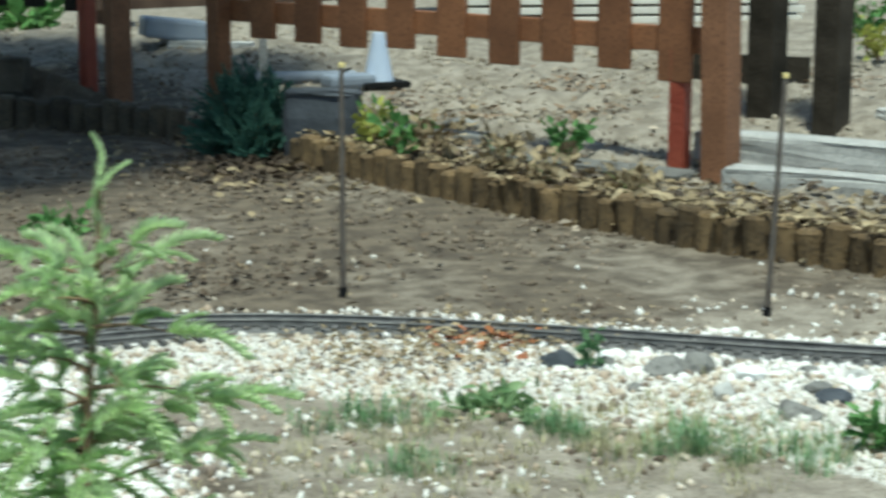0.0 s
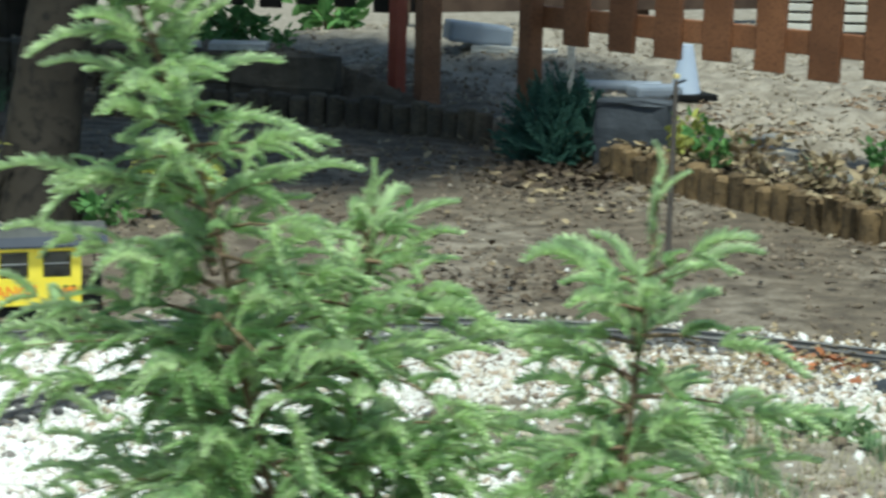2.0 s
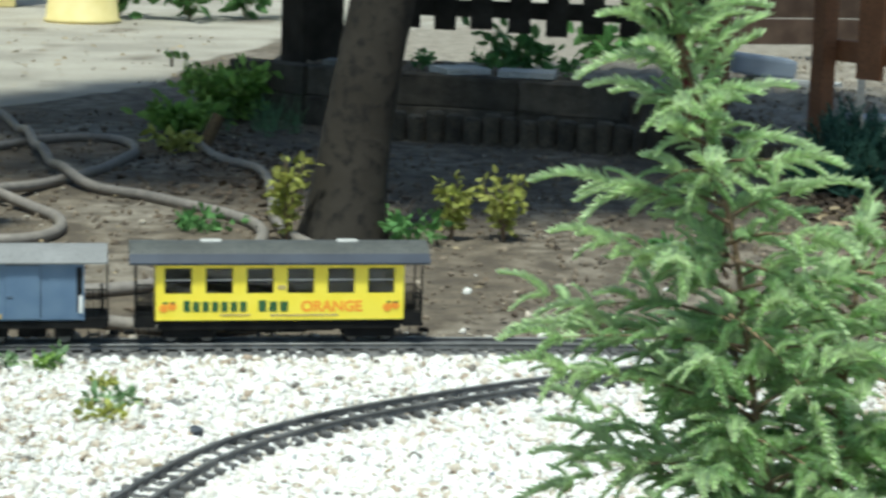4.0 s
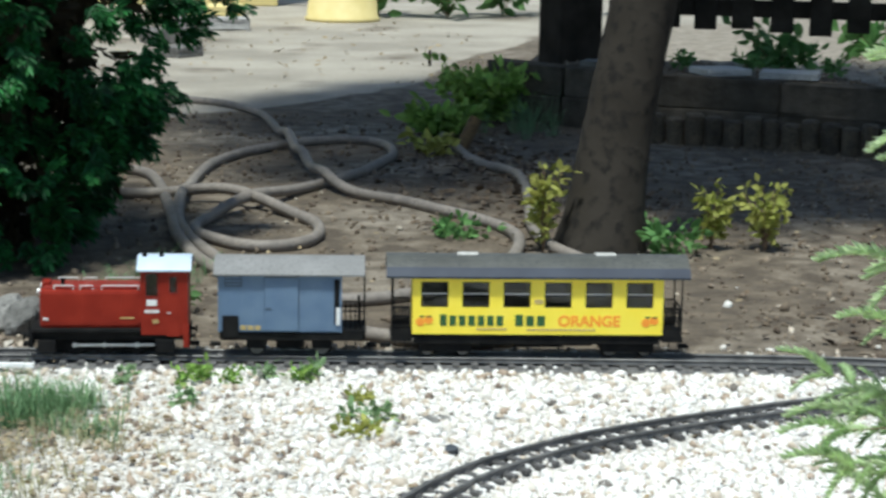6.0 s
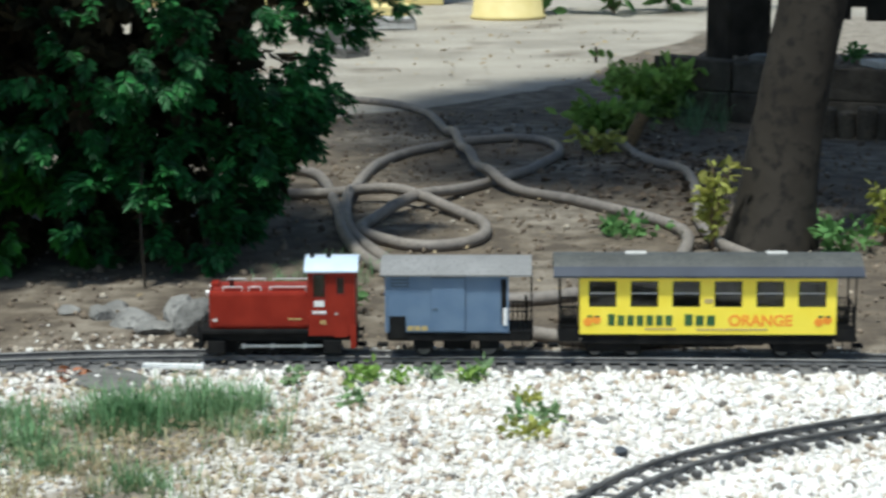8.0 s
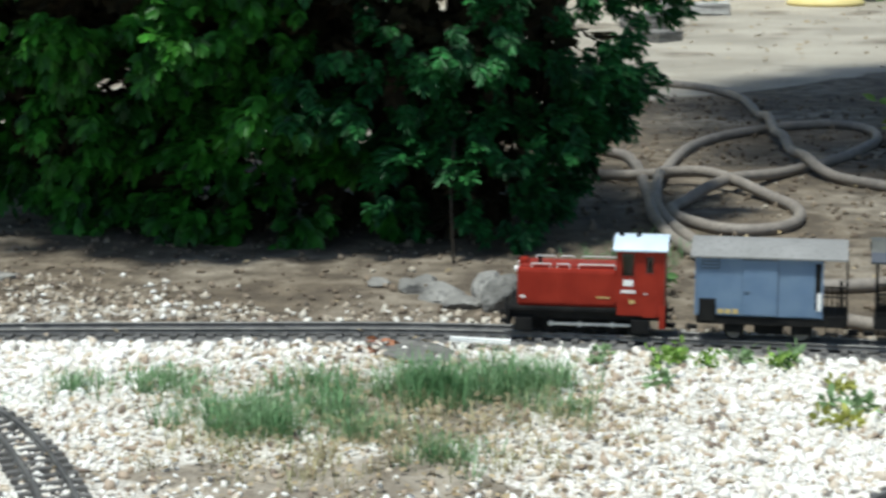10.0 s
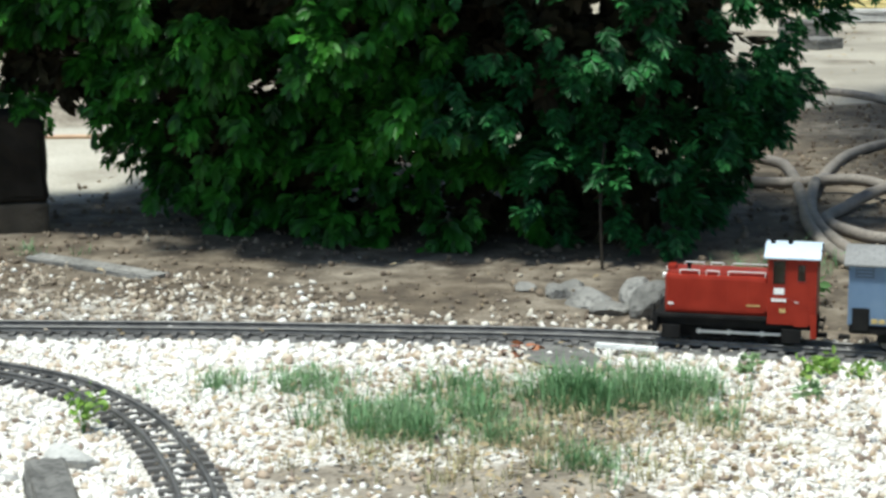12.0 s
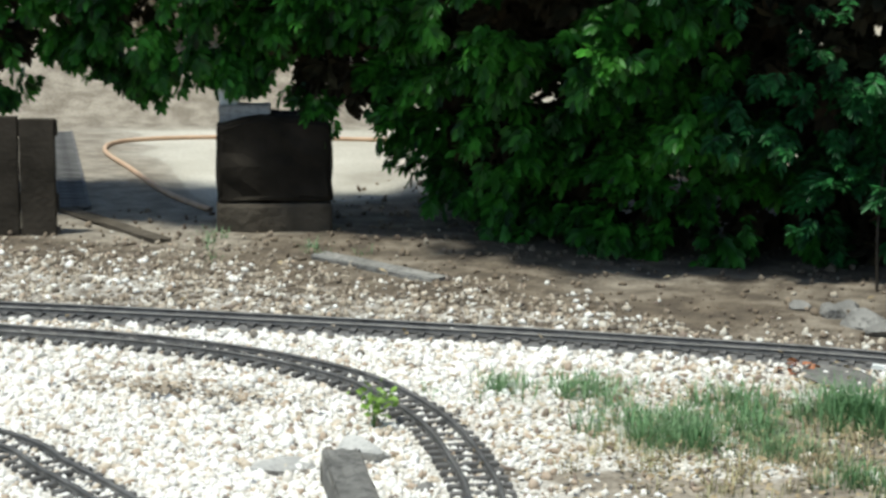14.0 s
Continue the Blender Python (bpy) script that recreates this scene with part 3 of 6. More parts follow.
def along(line, step):
    """Points on a smooth curve through a line of points, with headings, at even steps."""
    p = np.array(line, float)
    q = np.r_[[2 * p[0] - p[1]], p, [2 * p[-1] - p[-2]]]
    out = []
    for k in range(1, len(q) - 2):
        t = np.linspace(0, 1, 24, endpoint=False)[:, None]
        a, b, c, d = q[k - 1], q[k], q[k + 1], q[k + 2]
        out.append(0.5 * (2 * b + (c - a) * t + (2 * a - 5 * b + 4 * c - d) * t**2 + (3 * b - a - 3 * c + d) * t**3))
    c = np.concatenate(out + [p[-1:]])
    for _ in range(6):
        c[1:-1] = (c[:-2] + 2 * c[1:-1] + c[2:]) / 4
    s = np.r_[0, np.cumsum(np.linalg.norm(np.diff(c, axis=0), axis=1))]
    n = int(s[-1] / step)
    at = np.arange(n + 1) * step
    pts = np.stack([np.interp(at, s, c[:, 0]), np.interp(at, s, c[:, 1])], -1)
    h = np.gradient(pts, axis=0)
    return pts, np.arctan2(h[:, 1], h[:, 0])


def tie_mesh():
    bm = one_box(-0.006, 0.006, -0.047, 0.047, 0.0, 0.0085, bevel=0.0012)
    for sy in (-0.0235, 0.0235):
        for dy in (-0.006, 0.006):
            box(bm, -0.0042, 0.0042, sy + dy - 0.0018, sy + dy + 0.0018, 0.0085, 0.0105)
    mesh = bpy.data.meshes.new("tie")
    bm.to_mesh(mesh)
    bm.free()
    mesh.materials.append(M["tie"])
    return mesh


TIE = tie_mesh()


def railway_track(line, label, bedded=False):
    tr = thing("railway_track", label, "track", "model railway tracks")
    pts, head = along(line, 0.012)
    if bedded:
        g = np.random.default_rng(3)
        across = [(-0.066, -0.004), (-0.052, 0.0025), (-0.025, 0.004), (0.0, 0.0045), (0.025, 0.004), (0.052, 0.0025), (0.066, -0.004)]
        v = np.array([[(x - math.sin(a) * (o + g.normal(0, 0.003)), y + math.cos(a) * (o + g.normal(0, 0.003)), z + g.normal(0, 0.0006)) for o, z in across] for (x, y), a in zip(pts, head)])
        n, k = len(pts), len(across)
        i = (np.arange(n - 1)[:, None] * k + np.arange(k - 1)[None]).ravel()
        mesh_part("ballast_bed", raw_mesh("ballast_bed", v.reshape(-1, 3), np.stack([i, i + k, i + k + 1, i + 1], -1), "track_bed"), None, tr, "dark grey fine ballast")
    prof = [(-0.0042, 0.0085), (0.0042, 0.0085), (0.0018, 0.0104), (0.0018, 0.0142), (0.0030, 0.0156), (0.0030, 0.0185), (-0.0030, 0.0185), (-0.0030, 0.0156), (-0.0018, 0.0142), (-0.0018, 0.0104)]
    for side in (-1, 1):
        v = []
        for (x, y), a in zip(pts, head):
            for o, z in prof:
                v.append((x - math.sin(a) * (side * 0.0235 + o), y + math.cos(a) * (side * 0.0235 + o), z))
        k, n = len(prof), len(pts)
        i, j = np.meshgrid(np.arange(n - 1), np.arange(k), indexing="ij")
        i, j = i.ravel(), j.ravel()
        f = np.stack([i * k + j, i * k + (j + 1) % k, (i + 1) * k + (j + 1) % k, (i + 1) * k + j], -1)
        mesh_part("rail", raw_mesh("rail", np.array(v), f, "rail"), None, tr, "dull brown metal rail")
    pts, head = along(line, 0.0335)
    for (x, y), a in zip(pts, head):
        t = mesh_part("tie", TIE, None, tr)
        t.matrix_local = pose(x, y, 0.001 + 0.0012 * math.sin(x * 37), 0, 0, math.degrees(a))
    return tr


def tie_gravel(label, line, seed):
    """White stones lying between the ties, level with their tops."""
    g = np.random.default_rng(seed)
    pts, head = along(line, 0.0335)
    at = []
    for (x, y), a in zip(pts, head):
        for _ in range(22):
            u, w = 0.01675 + g.normal(0, 0.0042), g.uniform(-0.040, 0.040)
            at.append((x + math.cos(a) * u - math.sin(a) * w, y + math.sin(a) * u + math.cos(a) * w, g.uniform(0.0005, 0.0050)))
    at = np.array(at)
    tv, tf = pebble(g)
    me = merged("tie_gravel", tv, tf, posed(turns(len(at), 0.8, g), g.uniform(0.0035, 0.0060, len(at)), at), "white_gravel")
    tagged(mesh_part("tie_gravel", me, None), label, "gravel", kind="stuff")


tie_gravel("white gravel between the ties of the curved track", NEAR, 5)
tie_gravel("white gravel between the ties of the short track", THIRD, 6)
railway_track(TRACK, "main model railway track with black ties bedded in gravel", True)
railway_track(NEAR, "curved model railway track with black ties over white gravel")
railway_track(THIRD, "short visible stretch of model railway track on gravel")

# ---- the train ----
RAIL = 0.0185


def wheel(parent, x, y, r, spokes=False):
    bm = bmesh.new()
    rod(bm, (x, y - 0.003, RAIL + r), (x, y + 0.003, RAIL + r), r, 24)
    rod(bm, (x, y + 0.003, RAIL + r), (x, y + 0.0045, RAIL + r), r * 1.12, 24)
    w = part("wheel", bm, "black_plastic", parent)
    s = -1 if y < 0 else 1
    bm = bmesh.new()
    rod(bm, (x, y + s * 0.003, RAIL + r), (x, y + s * 0.0045, RAIL + r), r * 0.82, 24)
    part("rim", bm, "black_plastic" if spokes else "rail", w)
    return w


def axle(parent, x, r, spokes=False):
    for y in (-0.0225, 0.0225):
        wheel(parent, x, y, r, spokes)
    part("axle", rod(bmesh.new(), (x, -0.0225, RAIL + r), (x, 0.0225, RAIL + r), 0.0025, 8), "rail", parent)


def arched(x0, x1, w, z0, rise, thick, n=14):
    """A roof sheet arched across its width, with thickness."""
    bm = bmesh.new()
    ring = []
    for x in (x0, x1):
        top = [bm.verts.new((x, w * (2 * k / n - 1), z0 + rise * (1 - abs(2 * k / n - 1) ** 2.2))) for k in range(n + 1)]
        low = [bm.verts.new((x, w * (2 * k / n - 1), z0 + rise * (1 - abs(2 * k / n - 1) ** 2.2) - thick)) for k in range(n + 1)]
        ring.append(top + low[::-1])
    k = len(ring[0])
    for i in range(k):
        bm.faces.new((ring[0][i], ring[0][(i + 1) % k], ring[1][(i + 1) % k], ring[1][i]))
    for i in range(n):
        for r in ring:
            bm.faces.new((r[i], r[i + 1], r[k - 2 - i], r[k - 1 - i]))
    bmesh.ops.recalc_face_normals(bm, faces=bm.faces)
    return bm


def arched_band(x0, x1, w, z0, rise, y0, y1, n=5):
    """A thin strip that follows an arched roof from y0 to y1."""
    bm = bmesh.new()
    rows = []
    for k in range(n + 1):
        y = y0 + (y1 - y0) * k / n
        z = z0 + rise * (1 - min(1.0, abs(y / w)) ** 2.2)
        rows.append([bm.verts.new((x, y, z + dz)) for x in (x0, x1) for dz in (0.0006, -0.0012)])
    for a, b in zip(rows, rows[1:]):
        for i, j in ((0, 2), (2, 3), (3, 1), (1, 0)):
            bm.faces.new((a[i], a[j], b[j], b[i]))
    for r in (rows[0], rows[-1]):
        bm.faces.new((r[0], r[2], r[3], r[1]))
    bmesh.ops.recalc_face_normals(bm, faces=bm.faces)
    return bm


def bars(parent, name, x0, x1, z0, z1, y, mat, n, label=""):
    """Unreadable or unlettered writing: a row of plain bars."""
    w = (x1 - x0) / n
    for k in range(n):
        part(name, one_box(x0 + k * w + w * 0.1, x0 + (k + 1) * w - w * 0.1, y - 0.0006, y + 0.0004, z0, z1), mat, parent, label)


def coupler(parent, x, s):
    bm = bmesh.new()
    box(bm, min(x, x + s * 0.016), max(x, x + s * 0.016), -0.006, 0.006, 0.030, 0.037, 0.001)
    rod(bm, (x + s * 0.016, -0.009, 0.0335), (x + s * 0.016, 0.009, 0.0335), 0.0035, 10)
    part("coupler", bm, "black_plastic", parent)


def locomotive(at, turn):
    lo = thing("diesel_locomotive", "red model diesel locomotive with silver side rods and pale roof", "model locomotive", "the model train", at, turn)
    # nose points to -x; total length 0.29
    part("hood", one_box(-0.122, 0.056, -0.041, 0.041, 0.070, 0.140, bevel=0.007), "loco_red", lo)
    part("hood_top", one_box(-0.116, 0.054, -0.034, 0.034, 0.1385, 0.143, bevel=0.002), "loco_dark_red", lo)
    for y in (-0.036, 0.036):
        for a, b in ((-0.096, -0.062), (-0.050, -0.028), (-0.012, 0.052)):
            bm = rod(bmesh.new(), (a, y, 0.147), (b, y, 0.147), 0.0012, 8)
            for x in (a, b):
                rod(bm, (x, y, 0.138), (x, y, 0.147), 0.0011, 6)
            part("handrail", bm, "silver", lo, "thin silver handrail on the hood")
    bm = rod(bmesh.new(), (-0.082, -0.020, 0.142), (-0.082, -0.020, 0.154), 0.0035, 12)
    rod(bm, (-0.082, -0.020, 0.154), (-0.082, -0.020, 0.157), 0.0048, 12)
    part("filler_cap", bm, "black_plastic", lo)
    for k in range(5):
        part("hood_door", one_box(-0.116 + k * 0.0345, -0.116 + k * 0.0345 + 0.0340, -0.0413, -0.0405, 0.080, 0.131, bevel=0.0003), "loco_red", lo)
    part("lamp_housing", one_box(-0.121, -0.106, -0.014, 0.014, 0.139, 0.150, bevel=0.003), "loco_red", lo)
    bars(lo, "lettering_bar", -0.116, -0.106, 0.086, 0.090, -0.0425, "print_white", 2)
    part("lettering_bar", one_box(0.020, 0.044, -0.0424, -0.0415, 0.088, 0.0905), "print_tan", lo)
    # cab with real openings
    part("cab", one_box(0.056, 0.140, -0.043, 0.043, 0.058, 0.104, bevel=0.0015), "loco_red", lo)
    bm = bmesh.new()
    for y0, y1 in ((-0.043, -0.040), (0.040, 0.043)):
        box(bm, 0.056, 0.064, y0, y1, 0.104, 0.178); box(bm, 0.088, 0.106, y0, y1, 0.104, 0.178); box(bm, 0.122, 0.140, y0, y1, 0.104, 0.178)
        box(bm, 0.064, 0.088, y0, y1, 0.104, 0.128); box(bm, 0.064, 0.088, y0, y1, 0.172, 0.178)
        box(bm, 0.106, 0.122, y0, y1, 0.104, 0.134); box(bm, 0.106, 0.122, y0, y1, 0.166, 0.178)
    for x0, x1 in ((0.056, 0.059), (0.137, 0.140)):
        box(bm, x0, x1, -0.040, 0.040, 0.104, 0.150); box(bm, x0, x1, -0.040, 0.040, 0.171, 0.178)
        for y0, y1 in ((-0.040, -0.030), (-0.006, 0.006), (0.030, 0.040)):
            box(bm, x0, x1, y0, y1, 0.150, 0.171)
    part("cab_wall", bm, "loco_red", lo)
    for y in (-0.0415, 0.0415):
        for x0, x1, z0, z1 in ((0.064, 0.088, 0.128, 0.172), (0.106, 0.122, 0.134, 0.166)):
            w = part("window", one_box(x0, x1, y - 0.0004, y + 0.0004, z0, z1), "glass", lo)
            bm = bmesh.new()
            for a in ((x0, x1, z0, z0 + 0.0016), (x0, x1, z1 - 0.0016, z1), (x0, x0 + 0.0016, z0 + 0.0016, z1 - 0.0016), (x1 - 0.0016, x1, z0 + 0.0016, z1 - 0.0016)):
                box(bm, a[0], a[1], y - 0.0022, y + 0.0022, a[2], a[3])
            part("frame", bm, "loco_dark_red", w)
    part("door", one_box(0.102, 0.126, -0.0441, -0.0432, 0.056, 0.132, bevel=0.0003), "loco_red", lo)
    part("door_handle", one_box(0.103, 0.110, -0.0455, -0.0441, 0.098, 0.1), "silver", lo)
    part("cab_roof", arched(0.050, 0.146, 0.050, 0.178, 0.019, 0.003), "cab_roof", lo, "pale blue-white arched cab roof", smooth=False)
    for x in (0.062, 0.092):
        bm = rod(bmesh.new(), (x, -0.012, 0.195), (x, -0.012, 0.204), 0.0042, 12)
        part("roof_horn", bm, "black_plastic", lo)
    part("emblem", one_box(0.067, 0.085, -0.0440, -0.0432, 0.112, 0.123), "print_white", lo, "small white emblem plate")
    bars(lo, "lettering_bar", 0.063, 0.089, 0.099, 0.1045, -0.0436, "print_white", 4)
    bars(lo, "lettering_bar", 0.077, 0.088, 0.080, 0.087, -0.0436, "print_tan", 2)
    part("red_flap", one_box(0.131, 0.1415, -0.0465, -0.0435, 0.036, 0.078, bevel=0.001), "loco_red", lo)
    # frame and running gear
    part("frame", one_box(-0.135, 0.140, -0.036, 0.036, 0.048, 0.070, bevel=0.002), "black_plastic", lo)
    part("running_board", one_box(-0.134, 0.056, -0.048, 0.048, 0.064, 0.0705, bevel=0.001), "black_plastic", lo)
    for x in (-0.138, 0.138):
        part("buffer_beam", one_box(x - 0.004, x + 0.004, -0.046, 0.046, 0.036, 0.066, bevel=0.001), "black_plastic", lo)
        s = -1 if x < 0 else 1
        for y in (-0.030, 0.030):
            bm = rod(bmesh.new(), (x, y, 0.054), (x + s * 0.012, y, 0.054), 0.003, 10)
            rod(bm, (x + s * 0.012, y, 0.054), (x + s * 0.014, y, 0.054), 0.007, 16)
            part("buffer", bm, "black_plastic", lo)
        coupler(lo, x, s)
    for x in (-0.062, -0.010, 0.048):
        axle(lo, x, 0.0155, True)
        for y in (-0.030, 0.030):
            part("crank_pin", rod(bmesh.new(), (x, y - 0.004, 0.038), (x, y + 0.004, 0.038), 0.0045, 12), "silver", lo)
            bm = bmesh.new()
            for e, (xa, xb) in enumerate(((-0.020, -0.007), (-0.007, 0.007), (0.007, 0.020))):
                za, zb = ((0.0565, 0.0525), (0.0525, 0.0525), (0.0525, 0.0565))[e]
                rod(bm, (x + xa, y, za), (x + xb, y, zb), 0.0015, 6)
            part("leaf_spring", bm, "silver", lo)
    for y in (-0.0325, 0.0325):
        part("side_rod", one_box(-0.066, 0.080, y - 0.0016, y + 0.0016, 0.0355, 0.0405, bevel=0.0006), "silver", lo, "bright silver side rod")
    # added black box fills the shadowed gaps behind the wheels
    part("underside_shade", one_box(-0.098, 0.112, -0.0165, 0.0165, 0.023, 0.050, bevel=0.001), "black_plastic", lo)
    for x in (-0.110, 0.098):
        part("step_box", one_box(x - 0.016, x + 0.016, -0.045, -0.034, 0.026, 0.050, bevel=0.001), "black_plastic", lo)
    for y in (-0.042, 0.042):
        part("grab_rail", rod(bmesh.new(), (-0.139, y, 0.066), (-0.139, y, 0.086), 0.0012, 6), "black_plastic", lo)
    for y in (-0.026, 0.026):
        bm = rod(bmesh.new(), (-0.127, y, 0.134), (-0.1215, y, 0.134), 0.006, 14)
        part("headlight", bm, "silver", lo)
    return lo


def box_wagon(at, turn):
    w = thing("box_wagon", "blue-grey two-axle model goods wagon with grey roof and end platform", "model wagon", "the model train", at, turn)
    # body from -0.132 to 0.086, platform to 0.132
    part("body", one_box(-0.131, 0.086, -0.046, 0.046, 0.066, 0.174, bevel=0.001), "wagon_blue", w)
    for k in range(11):
        if 4 <= k <= 7:
            continue
        x = -0.129 + k * 0.0195
        part("plank", one_box(x, x + 0.0194, -0.0466, -0.0458, 0.069, 0.172, bevel=0.0002), "wagon_blue", w)
    part("sliding_door", one_box(-0.050, 0.010, -0.0486, -0.0462, 0.069, 0.166, bevel=0.0008), "wagon_blue", w)
    part("door_rail", one_box(-0.050, 0.010, -0.0500, -0.0484, 0.1655, 0.1685, bevel=0.0004), "wagon_dark", w)
    part("door_seam", one_box(0.0102, 0.0114, -0.0474, -0.0464, 0.069, 0.166), "wagon_dark", w)
    part("door_latch", one_box(-0.048, -0.038, -0.0498, -0.0486, 0.108, 0.1105, bevel=0.0004), "wagon_dark", w)
    vent = part("vent_window", one_box(-0.121, -0.090, -0.0482, -0.0464, 0.149, 0.170, bevel=0.0005), "wagon_dark", w)
    for k in range(3):
        part("slat", one_box(-0.119, -0.092, -0.0490, -0.0482, 0.152 + k * 0.006, 0.1545 + k * 0.006), "wagon_blue", vent)
    part("corner_box", one_box(-0.125, -0.096, -0.0490, -0.0465, 0.056, 0.096, bevel=0.001), "black_plastic", w)
    bars(w, "lettering_bar", -0.094, -0.056, 0.070, 0.078, -0.0470, "print_tan", 3)
    for x in (-0.1305, 0.0855):
        part("corner_post", one_box(x - 0.0018, x + 0.0018, -0.0480, -0.0455, 0.066, 0.174), "wagon_blue", w)
    part("end_door", one_box(0.074, 0.0835, -0.0484, -0.0472, 0.082, 0.163), "black_plastic", w, "narrow dark opening beside the platform")
    part("white_plate", one_box(0.0775, 0.0845, -0.0495, -0.0484, 0.080, 0.112, bevel=0.0004), "print_white", w)
    part("roof", arched(-0.140, 0.128, 0.056, 0.173, 0.024, 0.003), "wagon_roof", w, "plain matt grey arched roof")
    part("frame", one_box(-0.131, 0.130, -0.034, 0.034, 0.050, 0.068, bevel=0.001), "black_plastic", w)
    part("platform", one_box(0.086, 0.131, -0.044, 0.044, 0.064, 0.069, bevel=0.0006), "black_plastic", w)
    bm = bmesh.new()
    for y in (-0.042, -0.02, 0.02, 0.042):
        rod(bm, (0.128, y, 0.069), (0.128, y, 0.110 if abs(y) < 0.03 else 0.172), 0.0014, 8)
    for z in (0.088, 0.110):
        rod(bm, (0.128, -0.042, z), (0.128, 0.042, z), 0.0012, 8)
    part("railing", bm, "black_plastic", w)
    bm = rod(bmesh.new(), (0.118, 0.02, 0.069), (0.118, 0.02, 0.116), 0.0018, 8)
    rod(bm, (0.118, 0.01, 0.116), (0.118, 0.03, 0.116), 0.003, 10)
    part("brake_wheel", bm, "black_plastic", w)
    for y in (-0.041, 0.041):
        # black strip added to stand for the shade under the wagon body
        part("shade_sill", one_box(-0.128, 0.126, y - 0.003, y + 0.003, 0.050, 0.064, bevel=0.001), "black_plastic", w)
        bm = bmesh.new()
        for k in range(4):
            rod(bm, (0.094 + k * 0.009, y, 0.069), (0.094 + k * 0.009, y, 0.104), 0.0012, 6)
        rod(bm, (0.088, y, 0.104), (0.128, y, 0.104), 0.0013, 6)
        part("platform_gate", bm, "black_plastic", w)
    # added black box darkens the shadowed gap between the axles
    part("gap_shade_box", one_box(-0.030, 0.020, -0.022, 0.022, 0.030, 0.052, bevel=0.001), "black_plastic", w)
    for x in (-0.065, 0.052):
        axle(w, x, 0.0155)
        for y in (-0.034, 0.034):
            bm = one_box(x - 0.018, x + 0.018, y - 0.003, y + 0.003, 0.034, 0.050, bevel=0.001)
            part("axle_box", bm, "black_plastic", w)
    bm = bmesh.new()
    for x in (0.094, 0.112):
        rod(bm, (x, -0.044, 0.040), (x, -0.044, 0.066), 0.0012, 6)
    box(bm, 0.092, 0.114, -0.050, -0.040, 0.038, 0.041)
    part("step", bm, "black_plastic", w)
    coupler(w, -0.131, -1); coupler(w, 0.131, 1)
    return w


def word(text, size, mat, parent, at, label):
    cu = bpy.data.curves.new("lettering", "FONT")
    cu.body, cu.size, cu.extrude, cu.offset = text, size, 0.0004, 0.0009
    tmp = new("lettering_curve", cu)
    bpy.context.view_layer.update()
    mesh = bpy.data.meshes.new_from_object(tmp.evaluated_get(bpy.context.evaluated_depsgraph_get()))
    bpy.data.objects.remove(tmp)
    mesh.materials.clear()
    ob = mesh_part("lettering", mesh, mat, parent, label)
    ob.matrix_local = pose(*at, 90, 0, 0)
    return ob


